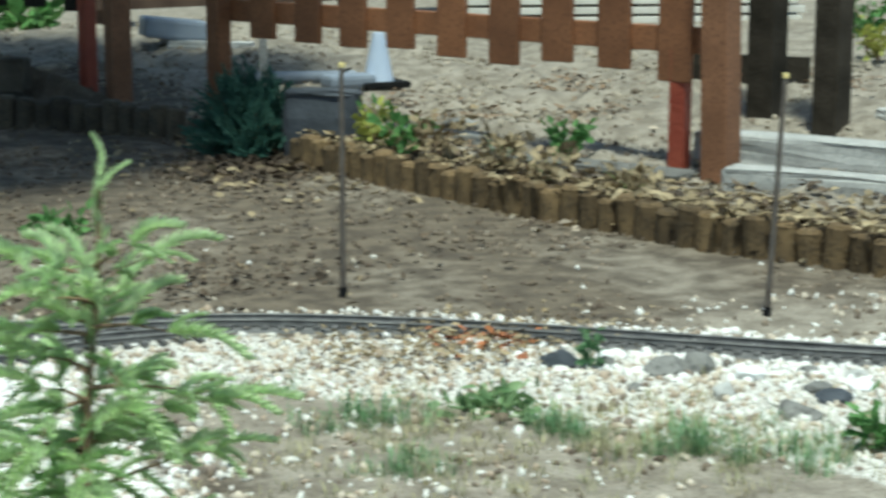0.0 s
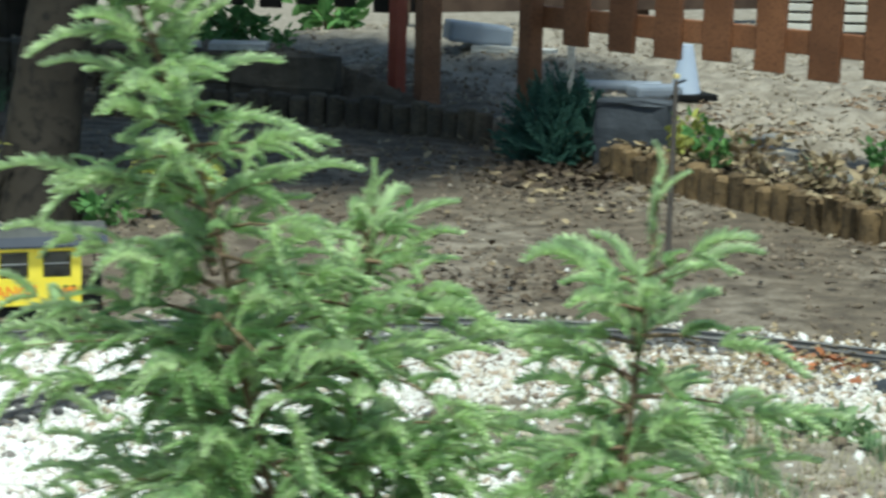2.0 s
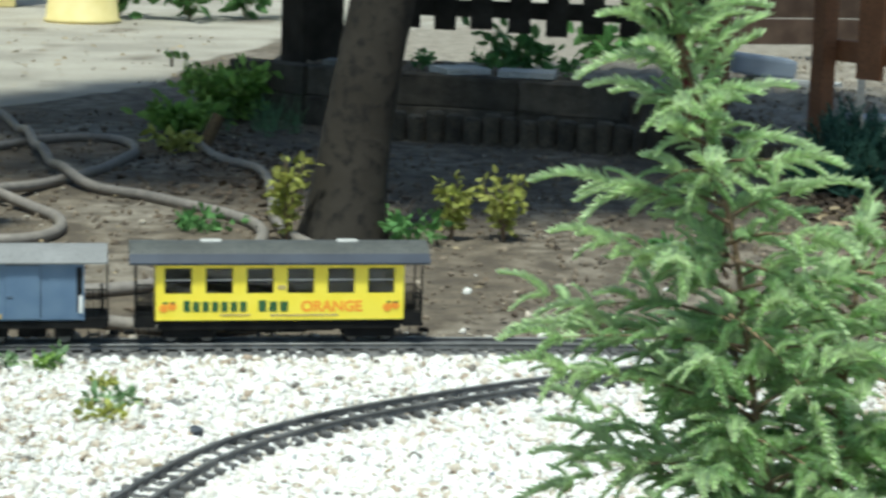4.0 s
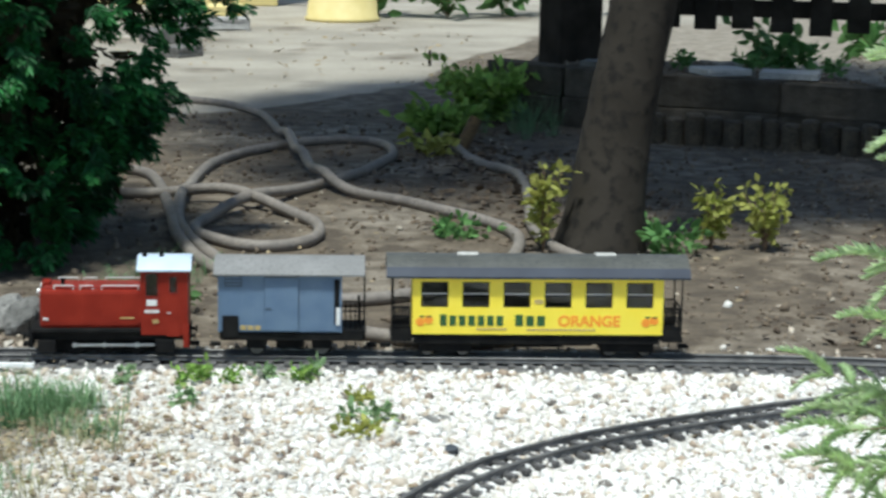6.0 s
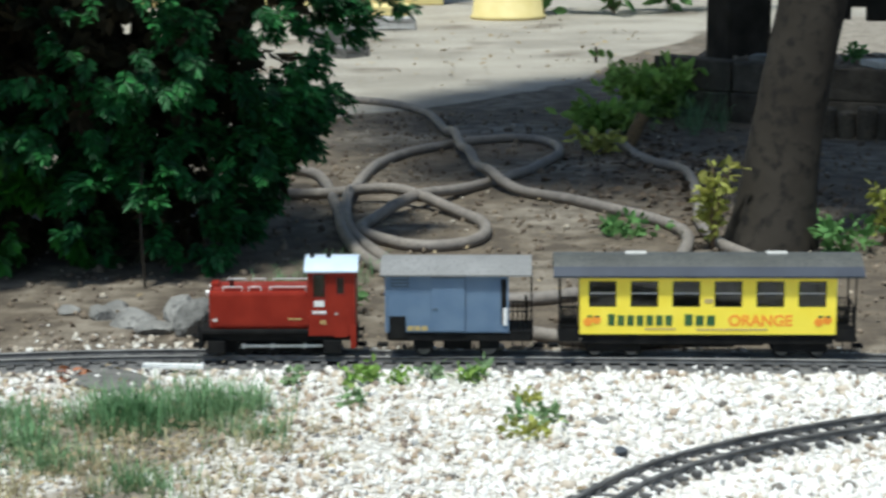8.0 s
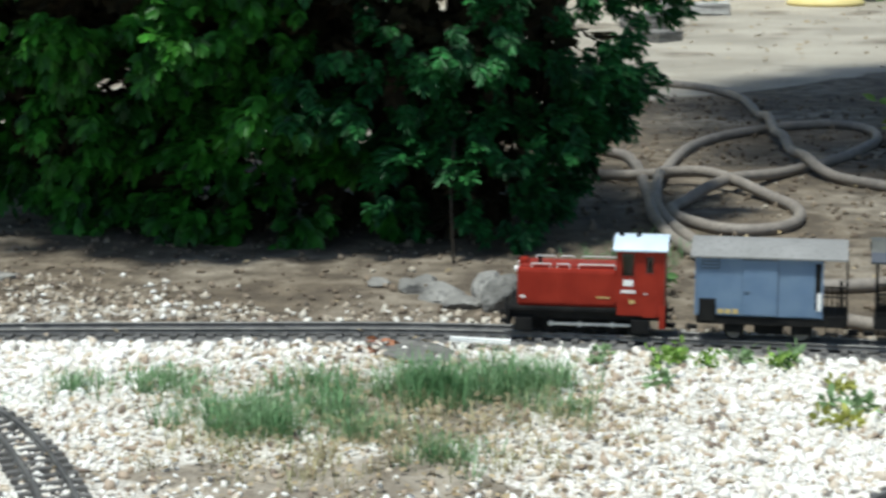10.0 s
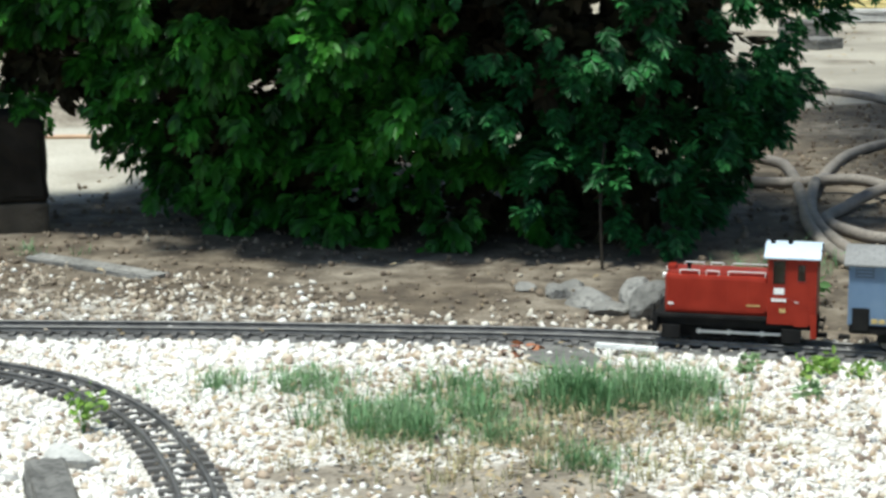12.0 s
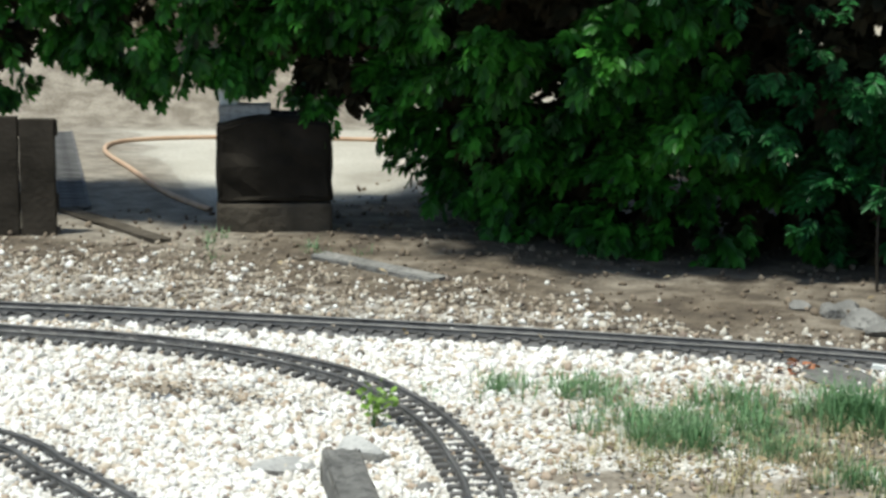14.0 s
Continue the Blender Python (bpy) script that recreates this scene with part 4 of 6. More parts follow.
def passenger_coach(at, turn):
    c = thing("passenger_coach", "yellow advertising model passenger coach with six windows and grey roof", "model coach", "the model train", at, turn)
    H = 0.2255                                    # half length of the yellow side
    part("floor", one_box(-0.262, 0.262, -0.042, 0.042, 0.056, 0.064, bevel=0.001), "black_plastic", c)
    pitch, x0, ww = 0.0737, -H + 0.0160, 0.0482
    z0, z1, zb, zt = 0.1140, 0.1605, 0.0645, 0.1715
    for s in (-1, 1):
        ya, yb = sorted((s * 0.0435, s * 0.0475))
        bm = bmesh.new()
        box(bm, -H, H, ya, yb, zb, z0)
        box(bm, -H, H, ya, yb, z1, zt)
        edges = [-H] + [e for k in range(6) for e in (x0 + k * pitch, x0 + k * pitch + ww)] + [H]
        for a, b in zip(edges[::2], edges[1::2]):
            box(bm, a, b, ya, yb, z0, z1)
        part("side_panel", bm, "yellow", c, "bright yellow side panel")
        for k in range(6):
            a = x0 + k * pitch
            win = part("window", one_box(a, a + ww, s * 0.0445 - 0.0004, s * 0.0445 + 0.0004, z0, z1), "glass", c)
            bm = bmesh.new()
            yf0, yf1 = sorted((s * 0.0438, s * 0.0462))
            for q in ((a, a + ww, z0, z0 + 0.0018), (a, a + ww, z1 - 0.0018, z1), (a, a + 0.0018, z0 + 0.0018, z1 - 0.0018), (a + ww - 0.0018, a + ww, z0 + 0.0018, z1 - 0.0018)):
                box(bm, q[0], q[1], yf0, yf1, q[2], q[3])
            part("frame", bm, "black_plastic", win)
            part("bar", one_box(a + 0.0018, a + ww - 0.0018, yf0, yf1, 0.1375, 0.1394), "silver", win, "thin pale bar across the window")
    # ends, seats inside
    for s in (-1, 1):
        a, b = sorted((s * H, s * (H - 0.003)))
        bm = bmesh.new()
        for y0, y1 in ((-0.0435, -0.013), (0.013, 0.0435)):
            box(bm, a, b, y0, y1, 0.064, 0.172)
        box(bm, a, b, -0.013, 0.013, 0.160, 0.172)
        part("end_wall", bm, "yellow", c)
        part("end_door", one_box(a, b, -0.0125, 0.0125, 0.064, 0.1595), "black_plastic", c)
        part("platform", one_box(*sorted((s * H, s * 0.264)), -0.043, 0.043, 0.050, 0.058, bevel=0.001), "black_plastic", c)
        bm = bmesh.new()
        xe = s * 0.260
        for y in (-0.042, -0.022, 0.022, 0.042):
            rod(bm, (xe, y, 0.058), (xe, y, 0.176 if abs(y) > 0.03 else 0.112), 0.0016, 8)
        for z in (0.078, 0.095, 0.112):
            rod(bm, (xe, -0.042, z), (xe, 0.042, z), 0.0014, 8)
            for y in (-0.042, 0.042):
                rod(bm, (s * (H + 0.002), y, z), (xe, y, z), 0.0013, 8)
        part("railing", bm, "black_plastic", c)
        for y in (-0.042, 0.042):
            bm = bmesh.new()
            for k in range(5):
                x = s * (H + 0.005 + k * 0.006)
                rod(bm, (x, y, 0.058), (x, y, 0.112), 0.0013, 6)
            box(bm, *sorted((s * (H + 0.001), s * 0.2585)), y - 0.001, y + 0.001, 0.058, 0.074)
            part("platform_gate", bm, "black_plastic", c)
        bm = bmesh.new()
        box(bm, *sorted((s * 0.236, s * 0.258)), -0.051, -0.040, 0.034, 0.037)
        for x in (s * 0.238, s * 0.256):
            rod(bm, (x, -0.045, 0.036), (x, -0.045, 0.052), 0.0012, 6)
        part("step", bm, "black_plastic", c)
        coupler(c, s * 0.262, s)
        # bogies
        bx = s * 0.165
        bm = one_box(bx - 0.048, bx + 0.048, -0.036, -0.030, 0.030, 0.046, bevel=0.001)
        box(bm, bx - 0.048, bx + 0.048, 0.030, 0.036, 0.030, 0.046, 0.001)
        box(bm, bx - 0.010, bx + 0.010, -0.030, 0.030, 0.040, 0.054)
        part("bogie", bm, "black_plastic", c)
        for dx in (-0.032, 0.032):
            axle(c, bx + dx, 0.0140)
    for k in range(6):
        a = x0 + k * pitch + ww / 2
        bm = one_box(a - 0.030, a - 0.026, -0.040, 0.040, 0.064, 0.136, bevel=0.001)
        box(bm, a - 0.026, a - 0.008, -0.040, 0.040, 0.064, 0.092, 0.001)
        part("seat", bm, "seat_brown", c)
    part("roof", arched(-0.272, 0.272, 0.059, 0.171, 0.032, 0.003), "coach_roof", c, "dull grey arched roof")
    # strips coloured blue-grey to paint the sky's reflection on the lower roof
    for s in (-1, 1):
        part("roof_sheen_band", arched_band(-0.2722, 0.2722, 0.0592, 0.1715, 0.032, s * 0.0455, s * 0.0595), "roof_sky_sheen", c, "blue-grey sky reflection painted along the eaves")
    for x in (-0.125, 0.125):
        part("roof_vent", one_box(x - 0.019, x + 0.019, -0.012, 0.012, 0.2000, 0.2045, bevel=0.002), "pale_stone", c, "small pale roof vent")
    bm = bmesh.new()
    for y in (-0.020, 0.020):
        rod(bm, (-0.100, y, 0.040), (0.100, y, 0.040), 0.002, 8)
        for x in (-0.1, 0.1):
            rod(bm, (x, y, 0.040), (x * 1.15, y, 0.057), 0.0018, 8)
    part("truss_rod", bm, "black_plastic", c)
    for y in (-0.040, 0.040):
        # black strip added below the yellow side, in place of underframe shade
        part("shade_sill", one_box(-0.222, 0.222, y - 0.003, y + 0.003, 0.046, 0.056, bevel=0.001), "black_plastic", c)
    part("battery_box", one_box(-0.04, 0.05, -0.026, -0.006, 0.036, 0.056, bevel=0.001), "black_plastic", c)
    # printing on both sides: the brand as plain bars, the plain word lettered
    for s in (-1, 1):
        y = s * 0.0479
        d = 1 if s < 0 else -1
        fl = [(-0.1755 + k * 0.0169, 0.0118) for k in range(7)] + [(-0.0405 + k * 0.0196, 0.0140) for k in range(3)]
        for k, (a, w) in enumerate(fl):
            h = 0.0205 if k in (0, 7) else 0.0185
            lo_, hi_ = sorted((d * a, d * (a + w)))
            bm = one_box(lo_, hi_, y - 0.0005, y + 0.0005, 0.0805, 0.0805 + h, bevel=0.0004)
            part("brand_bar", bm, "print_green", c, "dark green printed bar")
        if s < 0:
            word("ORANGE", 0.0272, "print_orange", c, (0.0365, -0.0476, 0.0805), "orange printed lettering")
        else:
            for k in range(6):
                part("brand_bar", one_box(*sorted((d * (0.042 + k * 0.02), d * (0.042 + k * 0.02 + 0.015))), y - 0.0005, y + 0.0005, 0.0835, 0.102), "print_orange", c)
        bars(c, "lettering_bar", *((-0.110, -0.055) if s < 0 else (0.055, 0.11)), 0.0725, 0.0765, y, "print_tan", 9)
        bars(c, "lettering_bar", *((-0.020, 0.105) if s < 0 else (-0.105, 0.02)), 0.0715, 0.0755, y, "print_tan", 15)
        for x in (-0.203, 0.203):
            bm = bmesh.new()
            for dx, dz in ((-0.008, 0.0), (0.007, 0.004)):
                rod(bm, (x + dx, y - 0.0006, 0.087 + dz), (x + dx, y + 0.0006, 0.087 + dz), 0.0078, 16)
            e = part("fruit_emblem", bm, "print_orange", c, "two plain round orange shapes")
            bm = bmesh.new()
            for dx in (-0.004, 0.009):
                box(bm, x + dx - 0.005, x + dx + 0.003, y - 0.0009, y + 0.0009, 0.0955, 0.0985)
            part("leaf_shape", bm, "print_green", e)
    part("class_plate", one_box(-0.006, 0.009, -0.0484, -0.0474, 0.121, 0.129, bevel=0.0003), "print_tan", c)
    return c


TURN = -2.6
locomotive((-0.258, 3.392, 0.0), -1.0)
box_wagon((0.069, 3.378, 0.0), TURN)
passenger_coach((0.507, 3.357, 0.0), TURN)


# ---- fences, posts and edging ----


def height_at(x, y):
    return float(height(np.array([x]), np.array([y]))[0])


def picket_fence(name, label, a, b, n, first, pitch, w, low, high, mat, rail_mat, group):
    """Pickets on two rails along the line a to b. Pickets stand on the side that faces -y."""
    f = thing(name, label, "fence", group)
    d = Vector((b[0] - a[0], b[1] - a[1], 0)).normalized()
    turn = math.degrees(math.atan2(d.y, d.x))
    base = Matrix.Translation((a[0], a[1], 0)) @ pose(0, 0, 0, 0, 0, turn)
    length = (Vector(b) - Vector(a)).length
    for z, tall in ((low + 0.045, 0.066), (low + 0.50, 0.045)):
        p = part("rail", one_box(0, length, 0.0, 0.028, z, z + tall, bevel=0.003), rail_mat, f)
        p.matrix_local = base
    for k in range(n):
        x = first + k * pitch
        bm = one_box(x - w / 2, x + w / 2, -0.019, -0.001, low - 0.004 * k * 0.5, high, bevel=0.003)
        for v in bm.verts:
            if v.co.z > high - 0.02 and abs(v.co.x - x) > w * 0.3:
                v.co.z -= 0.04
        p = part("picket", bm, mat, f)
        p.matrix_local = base @ pose(0, 0, 0.003 * math.sin(k * 2.3), 0, 0.5 * math.sin(k * 1.7), 0)
    return f


picket_fence("picket_fence", "red-brown wooden picket fence standing in sand", (2.53, 5.50), (3.20, 3.875), 9, 0.165, 0.1845, 0.098, 0.325, 1.05, "fence_red", "fence_red", "garden fences")
# red-brown wood like the first fence, its shadow put into the dark colour
picket_fence("picket_fence", "wooden picket fence coloured dark for its shade behind the low wall", (1.35, 7.45), (2.75, 6.95), 10, 0.09, 0.145, 0.085, 0.33, 1.0, "dark_timber", "dark_timber", "garden fences")


def square_post(label, x, y, w, mat, top, low=0.0, lean=0.0, turn=20.0, name="fence_post"):
    ob = part(name, one_box(-w / 2, w / 2, -w / 2, w / 2, -0.05, top - low, bevel=w * 0.06), mat)
    ob.matrix_world = pose(x, y, low, 0, lean, turn)
    return tagged(ob, label, "post", "garden posts")


square_post("bright red wooden fence post standing in soil", 2.34, 6.31, 0.046, "fence_bright", 1.2, 0.05)
square_post("red-brown wooden fence post behind log edging", 2.383, 6.117, 0.070, "fence_post", 1.2, 0.05, turn=5)
square_post("red-brown wooden corner post of the fence", 2.50, 5.50, 0.055, "fence_red", 1.2, 0.06)
square_post("bright red narrow wooden post under the fence", 3.165, 3.975, 0.045, "fence_bright", 0.38, 0.09, turn=-60)
square_post("orange-brown wooden end post of the fence", 3.17, 3.80, 0.075, "fence_post", 1.2, 0.06, lean=-1.5, turn=-65)
square_post("dark stained square timber post on the sand", 3.80, 4.44, 0.085, "dark_timber", 1.5, 0.12)
square_post("dark stained square timber post beside another one", 3.79, 4.13, 0.08, "dark_timber", 1.5, 0.12)
square_post("narrow pale grey stake standing in the sand", 2.80, 5.86, 0.026, "concrete", 0.46, 0.10, turn=-25)
square_post("dark square post standing on the low wall", 1.17, 7.25, 0.18, "dark_timber", 1.4, 0.20)


def log_edging(label, line, step, r, top, mat):
    e = thing("log_edging", label, "edging", "log edgings")
    pts, _ = along(line, step)
    meshes = []
    for k in range(5):
        bm = bmesh.new()
        g = np.random.default_rng(40 + k)
        rr = r * (0.92 + 0.04 * k)
        rod(bm, (0, 0, -0.04), (0, 0, top - 0.008), rr, 12)
        rod(bm, (0, 0, top - 0.008), (0, 0, top), rr, 12, rr * 0.78)
        for v in bm.verts:
            v.co.x += g.normal(0, 0.0012); v.co.y += g.normal(0, 0.0012)
        me = bpy.data.meshes.new("log")
        bm.to_mesh(me); bm.free()
        me.materials.append(M[mat])
        meshes.append(me)
    for k, (x, y) in enumerate(pts):
        o = mesh_part("log", meshes[k * 7 % 5], None, e)
        o.matrix_local = pose(x, y, 0.010 * math.sin(k * 2.1), 3 * math.sin(k * 1.3), 3 * math.cos(k * 1.9), k * 67 % 360)
    return e


log_edging("row of short round brown logs holding back the sand", EDGING[:7], 0.062, 0.0305, 0.085, "log")
# back row uses a darker copy of the log colour as its shade
log_edging("row of short logs coloured darker for shade before the fence posts", [(2.37, 5.56)] + EDGING[8:], 0.066, 0.0325, 0.10, "shaded_log")


def block_wall():
    """Two courses of rough blocks along the bent line of the raised bed."""
    w = thing("low_wall", "low dark concrete block wall of a raised bed", "wall")
    g = np.random.default_rng(52)
    for (ax, ay), (bx, by) in zip(WALL, WALL[1:]):
        turn = math.degrees(math.atan2(by - ay, bx - ax))
        length = math.hypot(bx - ax, by - ay)
        n = max(1, round(length / 0.42))
        step = length / n
        for row in range(2):
            for k in range(n):
                bm = one_box(0.003, step - 0.003, -0.09, 0.0, 0, 0.108, bevel=0.008)
                bmesh.ops.subdivide_edges(bm, edges=bm.edges[:], cuts=1, use_grid_fill=True)
                for v in bm.verts:
                    v.co += Vector(g.normal(0, 0.002, 3))
                o = part("block", bm, "dark_wall", w)
                o.matrix_local = Matrix.Translation((ax, ay, 0)) @ pose(0, 0, 0, 0, 0, turn) @ pose(k * step, 0.006 * row + g.normal(0, 0.003), -0.005 + row * 0.110, 0, 0, g.normal(0, 0.8))
    return w


block_wall()


def slab(label, x, y, z, turn, lx, ly, lz, mat="concrete", name="stone_slab", seed=0, tilt=0.0):
    g = np.random.default_rng(seed)
    bm = one_box(-lx / 2, lx / 2, -ly / 2, ly / 2, 0, lz, bevel=min(lx, ly, lz) * 0.12)
    bmesh.ops.subdivide_edges(bm, edges=bm.edges[:], cuts=2, use_grid_fill=True)
    for v in bm.verts:
        v.co += Vector(g.normal(0, 1, 3)) * min(lx, ly, lz) * 0.035
    ob = part(name, bm, mat)
    ob.matrix_world = pose(x, y, z, tilt, 0, turn)
    return tagged(ob, label, "stone", "loose stones")


slab("pale concrete kerb slab lying on sand", 3.24, 3.47, 0.035, -57, 0.50, 0.10, 0.085, seed=1)
slab("pale concrete kerb slab behind another one", 3.42, 3.74, 0.085, -60, 0.62, 0.12, 0.075, seed=2)
slab("long pale stone step half sunk in sand", 2.97, 4.12, 0.028, -63, 0.62, 0.12, 0.05, "rock", seed=3)
slab("pale weathered board lying on the sand", 3.07, 7.02, height_at(3.07, 7.02) - 0.01, -42, 0.34, 0.07, 0.03, "pale_stone", "timber_board", seed=5)
slab("grey stone slab sunk in the sand bed", 2.86, 4.85, 0.04, -65, 0.5, 0.1, 0.05, "rock", seed=4)


def lamp_mast(label, x, y, h):
    m = thing("lamp_mast", label, "mast", "trackside masts", (x, y, 0))
    part("pole", rod(bmesh.new(), (0, 0, -0.01), (0, 0, h - 0.012), 0.0062, 12, 0.0045), "mast_grey", m)
    part("foot", rod(bmesh.new(), (0, 0, -0.005), (0, 0, 0.02), 0.010, 12, 0.007), "black_plastic", m)
    part("cap", one_box(-0.005, 0.006, -0.005, 0.005, h - 0.010, h, bevel=0.002), "pot_yellow", m, "small pale cap")
    part("bracket", rod(bmesh.new(), (0, 0, h - 0.02), (0.02, 0, h - 0.012), 0.0025, 8), "black_plastic", m)
    return m


lamp_mast("thin dark trackside mast with small pale cap", 1.868, 3.27, 0.463)
mast = lamp_mast("thin dark leaning mast with small pale cap", 2.50, 2.735, 0.462)
mast.matrix_world = pose(2.50, 2.735, 0, 0, 2.5, -20)

# ---- tree ----


def tube(name, pts, radii, mat, parent, sides=14, rough=0.0, seed=0, label=""):
    """A limb or hose swept through points, with a radius at each."""
    g = np.random.default_rng(seed)
    p, r = np.asarray(pts, float), np.asarray(radii, float)
    d = np.gradient(p, axis=0)
    d /= np.linalg.norm(d, axis=1, keepdims=True)
    ref = np.where(np.abs(d[:, 2:3]) > 0.9, [[1.0, 0, 0]], [[0, 0, 1.0]])
    u = np.cross(d, ref); u /= np.linalg.norm(u, axis=1, keepdims=True)
    w = np.cross(d, u)
    a = np.arange(sides) * 2 * math.pi / sides
    ring = r[:, None] * (1 + rough * g.normal(size=(len(p), sides)))
    v = p[:, None] + ring[..., None] * (np.cos(a)[None, :, None] * u[:, None] + np.sin(a)[None, :, None] * w[:, None])
    i, j = np.meshgrid(np.arange(len(p) - 1), np.arange(sides), indexing="ij")
    i, j = i.ravel(), j.ravel()
    f = np.stack([i * sides + j, i * sides + (j + 1) % sides, (i + 1) * sides + (j + 1) % sides, (i + 1) * sides + j], -1)
    me = raw_mesh(name, v.reshape(-1, 3), f, mat)
    me.polygons.foreach_set("use_smooth", np.ones(len(me.polygons), bool))
    return mesh_part(name, me, None, parent, label)


def curve3(line, n=12):
    p = np.array(line, float)
    q = np.r_[[2 * p[0] - p[1]], p, [2 * p[-1] - p[-2]]]
    out = []
    for k in range(1, len(q) - 2):
        t = np.linspace(0, 1, n, endpoint=False)[:, None]
        a, b, c, d = q[k - 1], q[k], q[k + 1], q[k + 2]
        out.append(0.5 * (2 * b + (c - a) * t + (2 * a - 5 * b + 4 * c - d) * t**2 + (3 * b - a - 3 * c + d) * t**3))
    return np.concatenate(out + [p[-1:]])


def garden_tree():
    t = thing("garden_tree", "garden tree with dark rough bark leaning over the soil", "tree")
    z = np.linspace(-0.05, 2.1, 60)
    lean = np.stack([0.825 + 0.155 * z - 0.01 * np.sin(z * 5), 4.50 + 0.03 * z, z], -1)
    rad = 0.082 + 0.035 * np.exp(-np.maximum(z, 0) / 0.12) - 0.006 * z
    tube("trunk", lean, rad, "bark", t, 28, 0.014, 4)
    top = lean[-1]
    g = np.random.default_rng(9)
    for k in range(7):
        a = k * 0.9 + 0.3
        end = top + np.array([math.cos(a) * 1.2 - 0.1, math.sin(a) * 1.4 + 0.6, 0.8 + 0.1 * (k % 3)])
        mid = (top + end) / 2 + np.array([0, 0, 0.18])
        pts = curve3([top - np.array([0, 0, 0.15]), mid, end], 8)
        tube("limb", pts, np.linspace(0.05, 0.012, len(pts)), "bark", t, 10, 0.03, k)
    # unseen crown, sized and shifted to cast shade on the soil behind
    n = 4300
    d = g.normal(size=(n, 3)); d /= np.linalg.norm(d, axis=1, keepdims=True)
    r = g.uniform(0.3, 1.0, n) ** 0.5
    p = np.array([1.08, 5.85, 2.95]) + d * r[:, None] * np.array([1.75, 1.95, 0.6])
    keep = np.array([noise.noise(Vector(q) * 1.4) for q in p]) > -0.22
    keep &= (p[:, 0] - 1.08) * 0.6 + (p[:, 1] - 5.85) * 0.8 < 1.2        # cut away so that sun reaches the sand behind the wall
    p, d = p[keep], d[keep]
    tv, tf = spray(7, g)
    me = merged("crown", tv, tf, posed(facing(d + g.normal(0, 0.7, d.shape), g), g.uniform(0.16, 0.26, len(p)), p), "shade_canopy")
    mesh_part("crown", me, None, t)


garden_tree()

# ---- hedge ----
LOBES = [(-1.30, 4.62, 0.82, 0.82, 0.73, 0.54), (-0.77, 4.66, 0.63, 0.55, 0.64, 0.50), (-1.08, 4.66, 0.16, 0.62, 0.44, 0.30), (-2.42, 4.30, 0.93, 0.76, 0.24, 0.50), (-1.52, 4.66, 0.38, 0.36, 0.46, 0.36), (-0.60, 4.62, 0.20, 0.22, 0.44, 0.30), (-1.31, 4.95, 1.25, 0.72, 0.70, 0.42), (-3.05, 4.28, 0.74, 0.40, 0.24, 0.42), (-2.00, 4.40, 0.50, 0.20, 0.18, 0.21)]


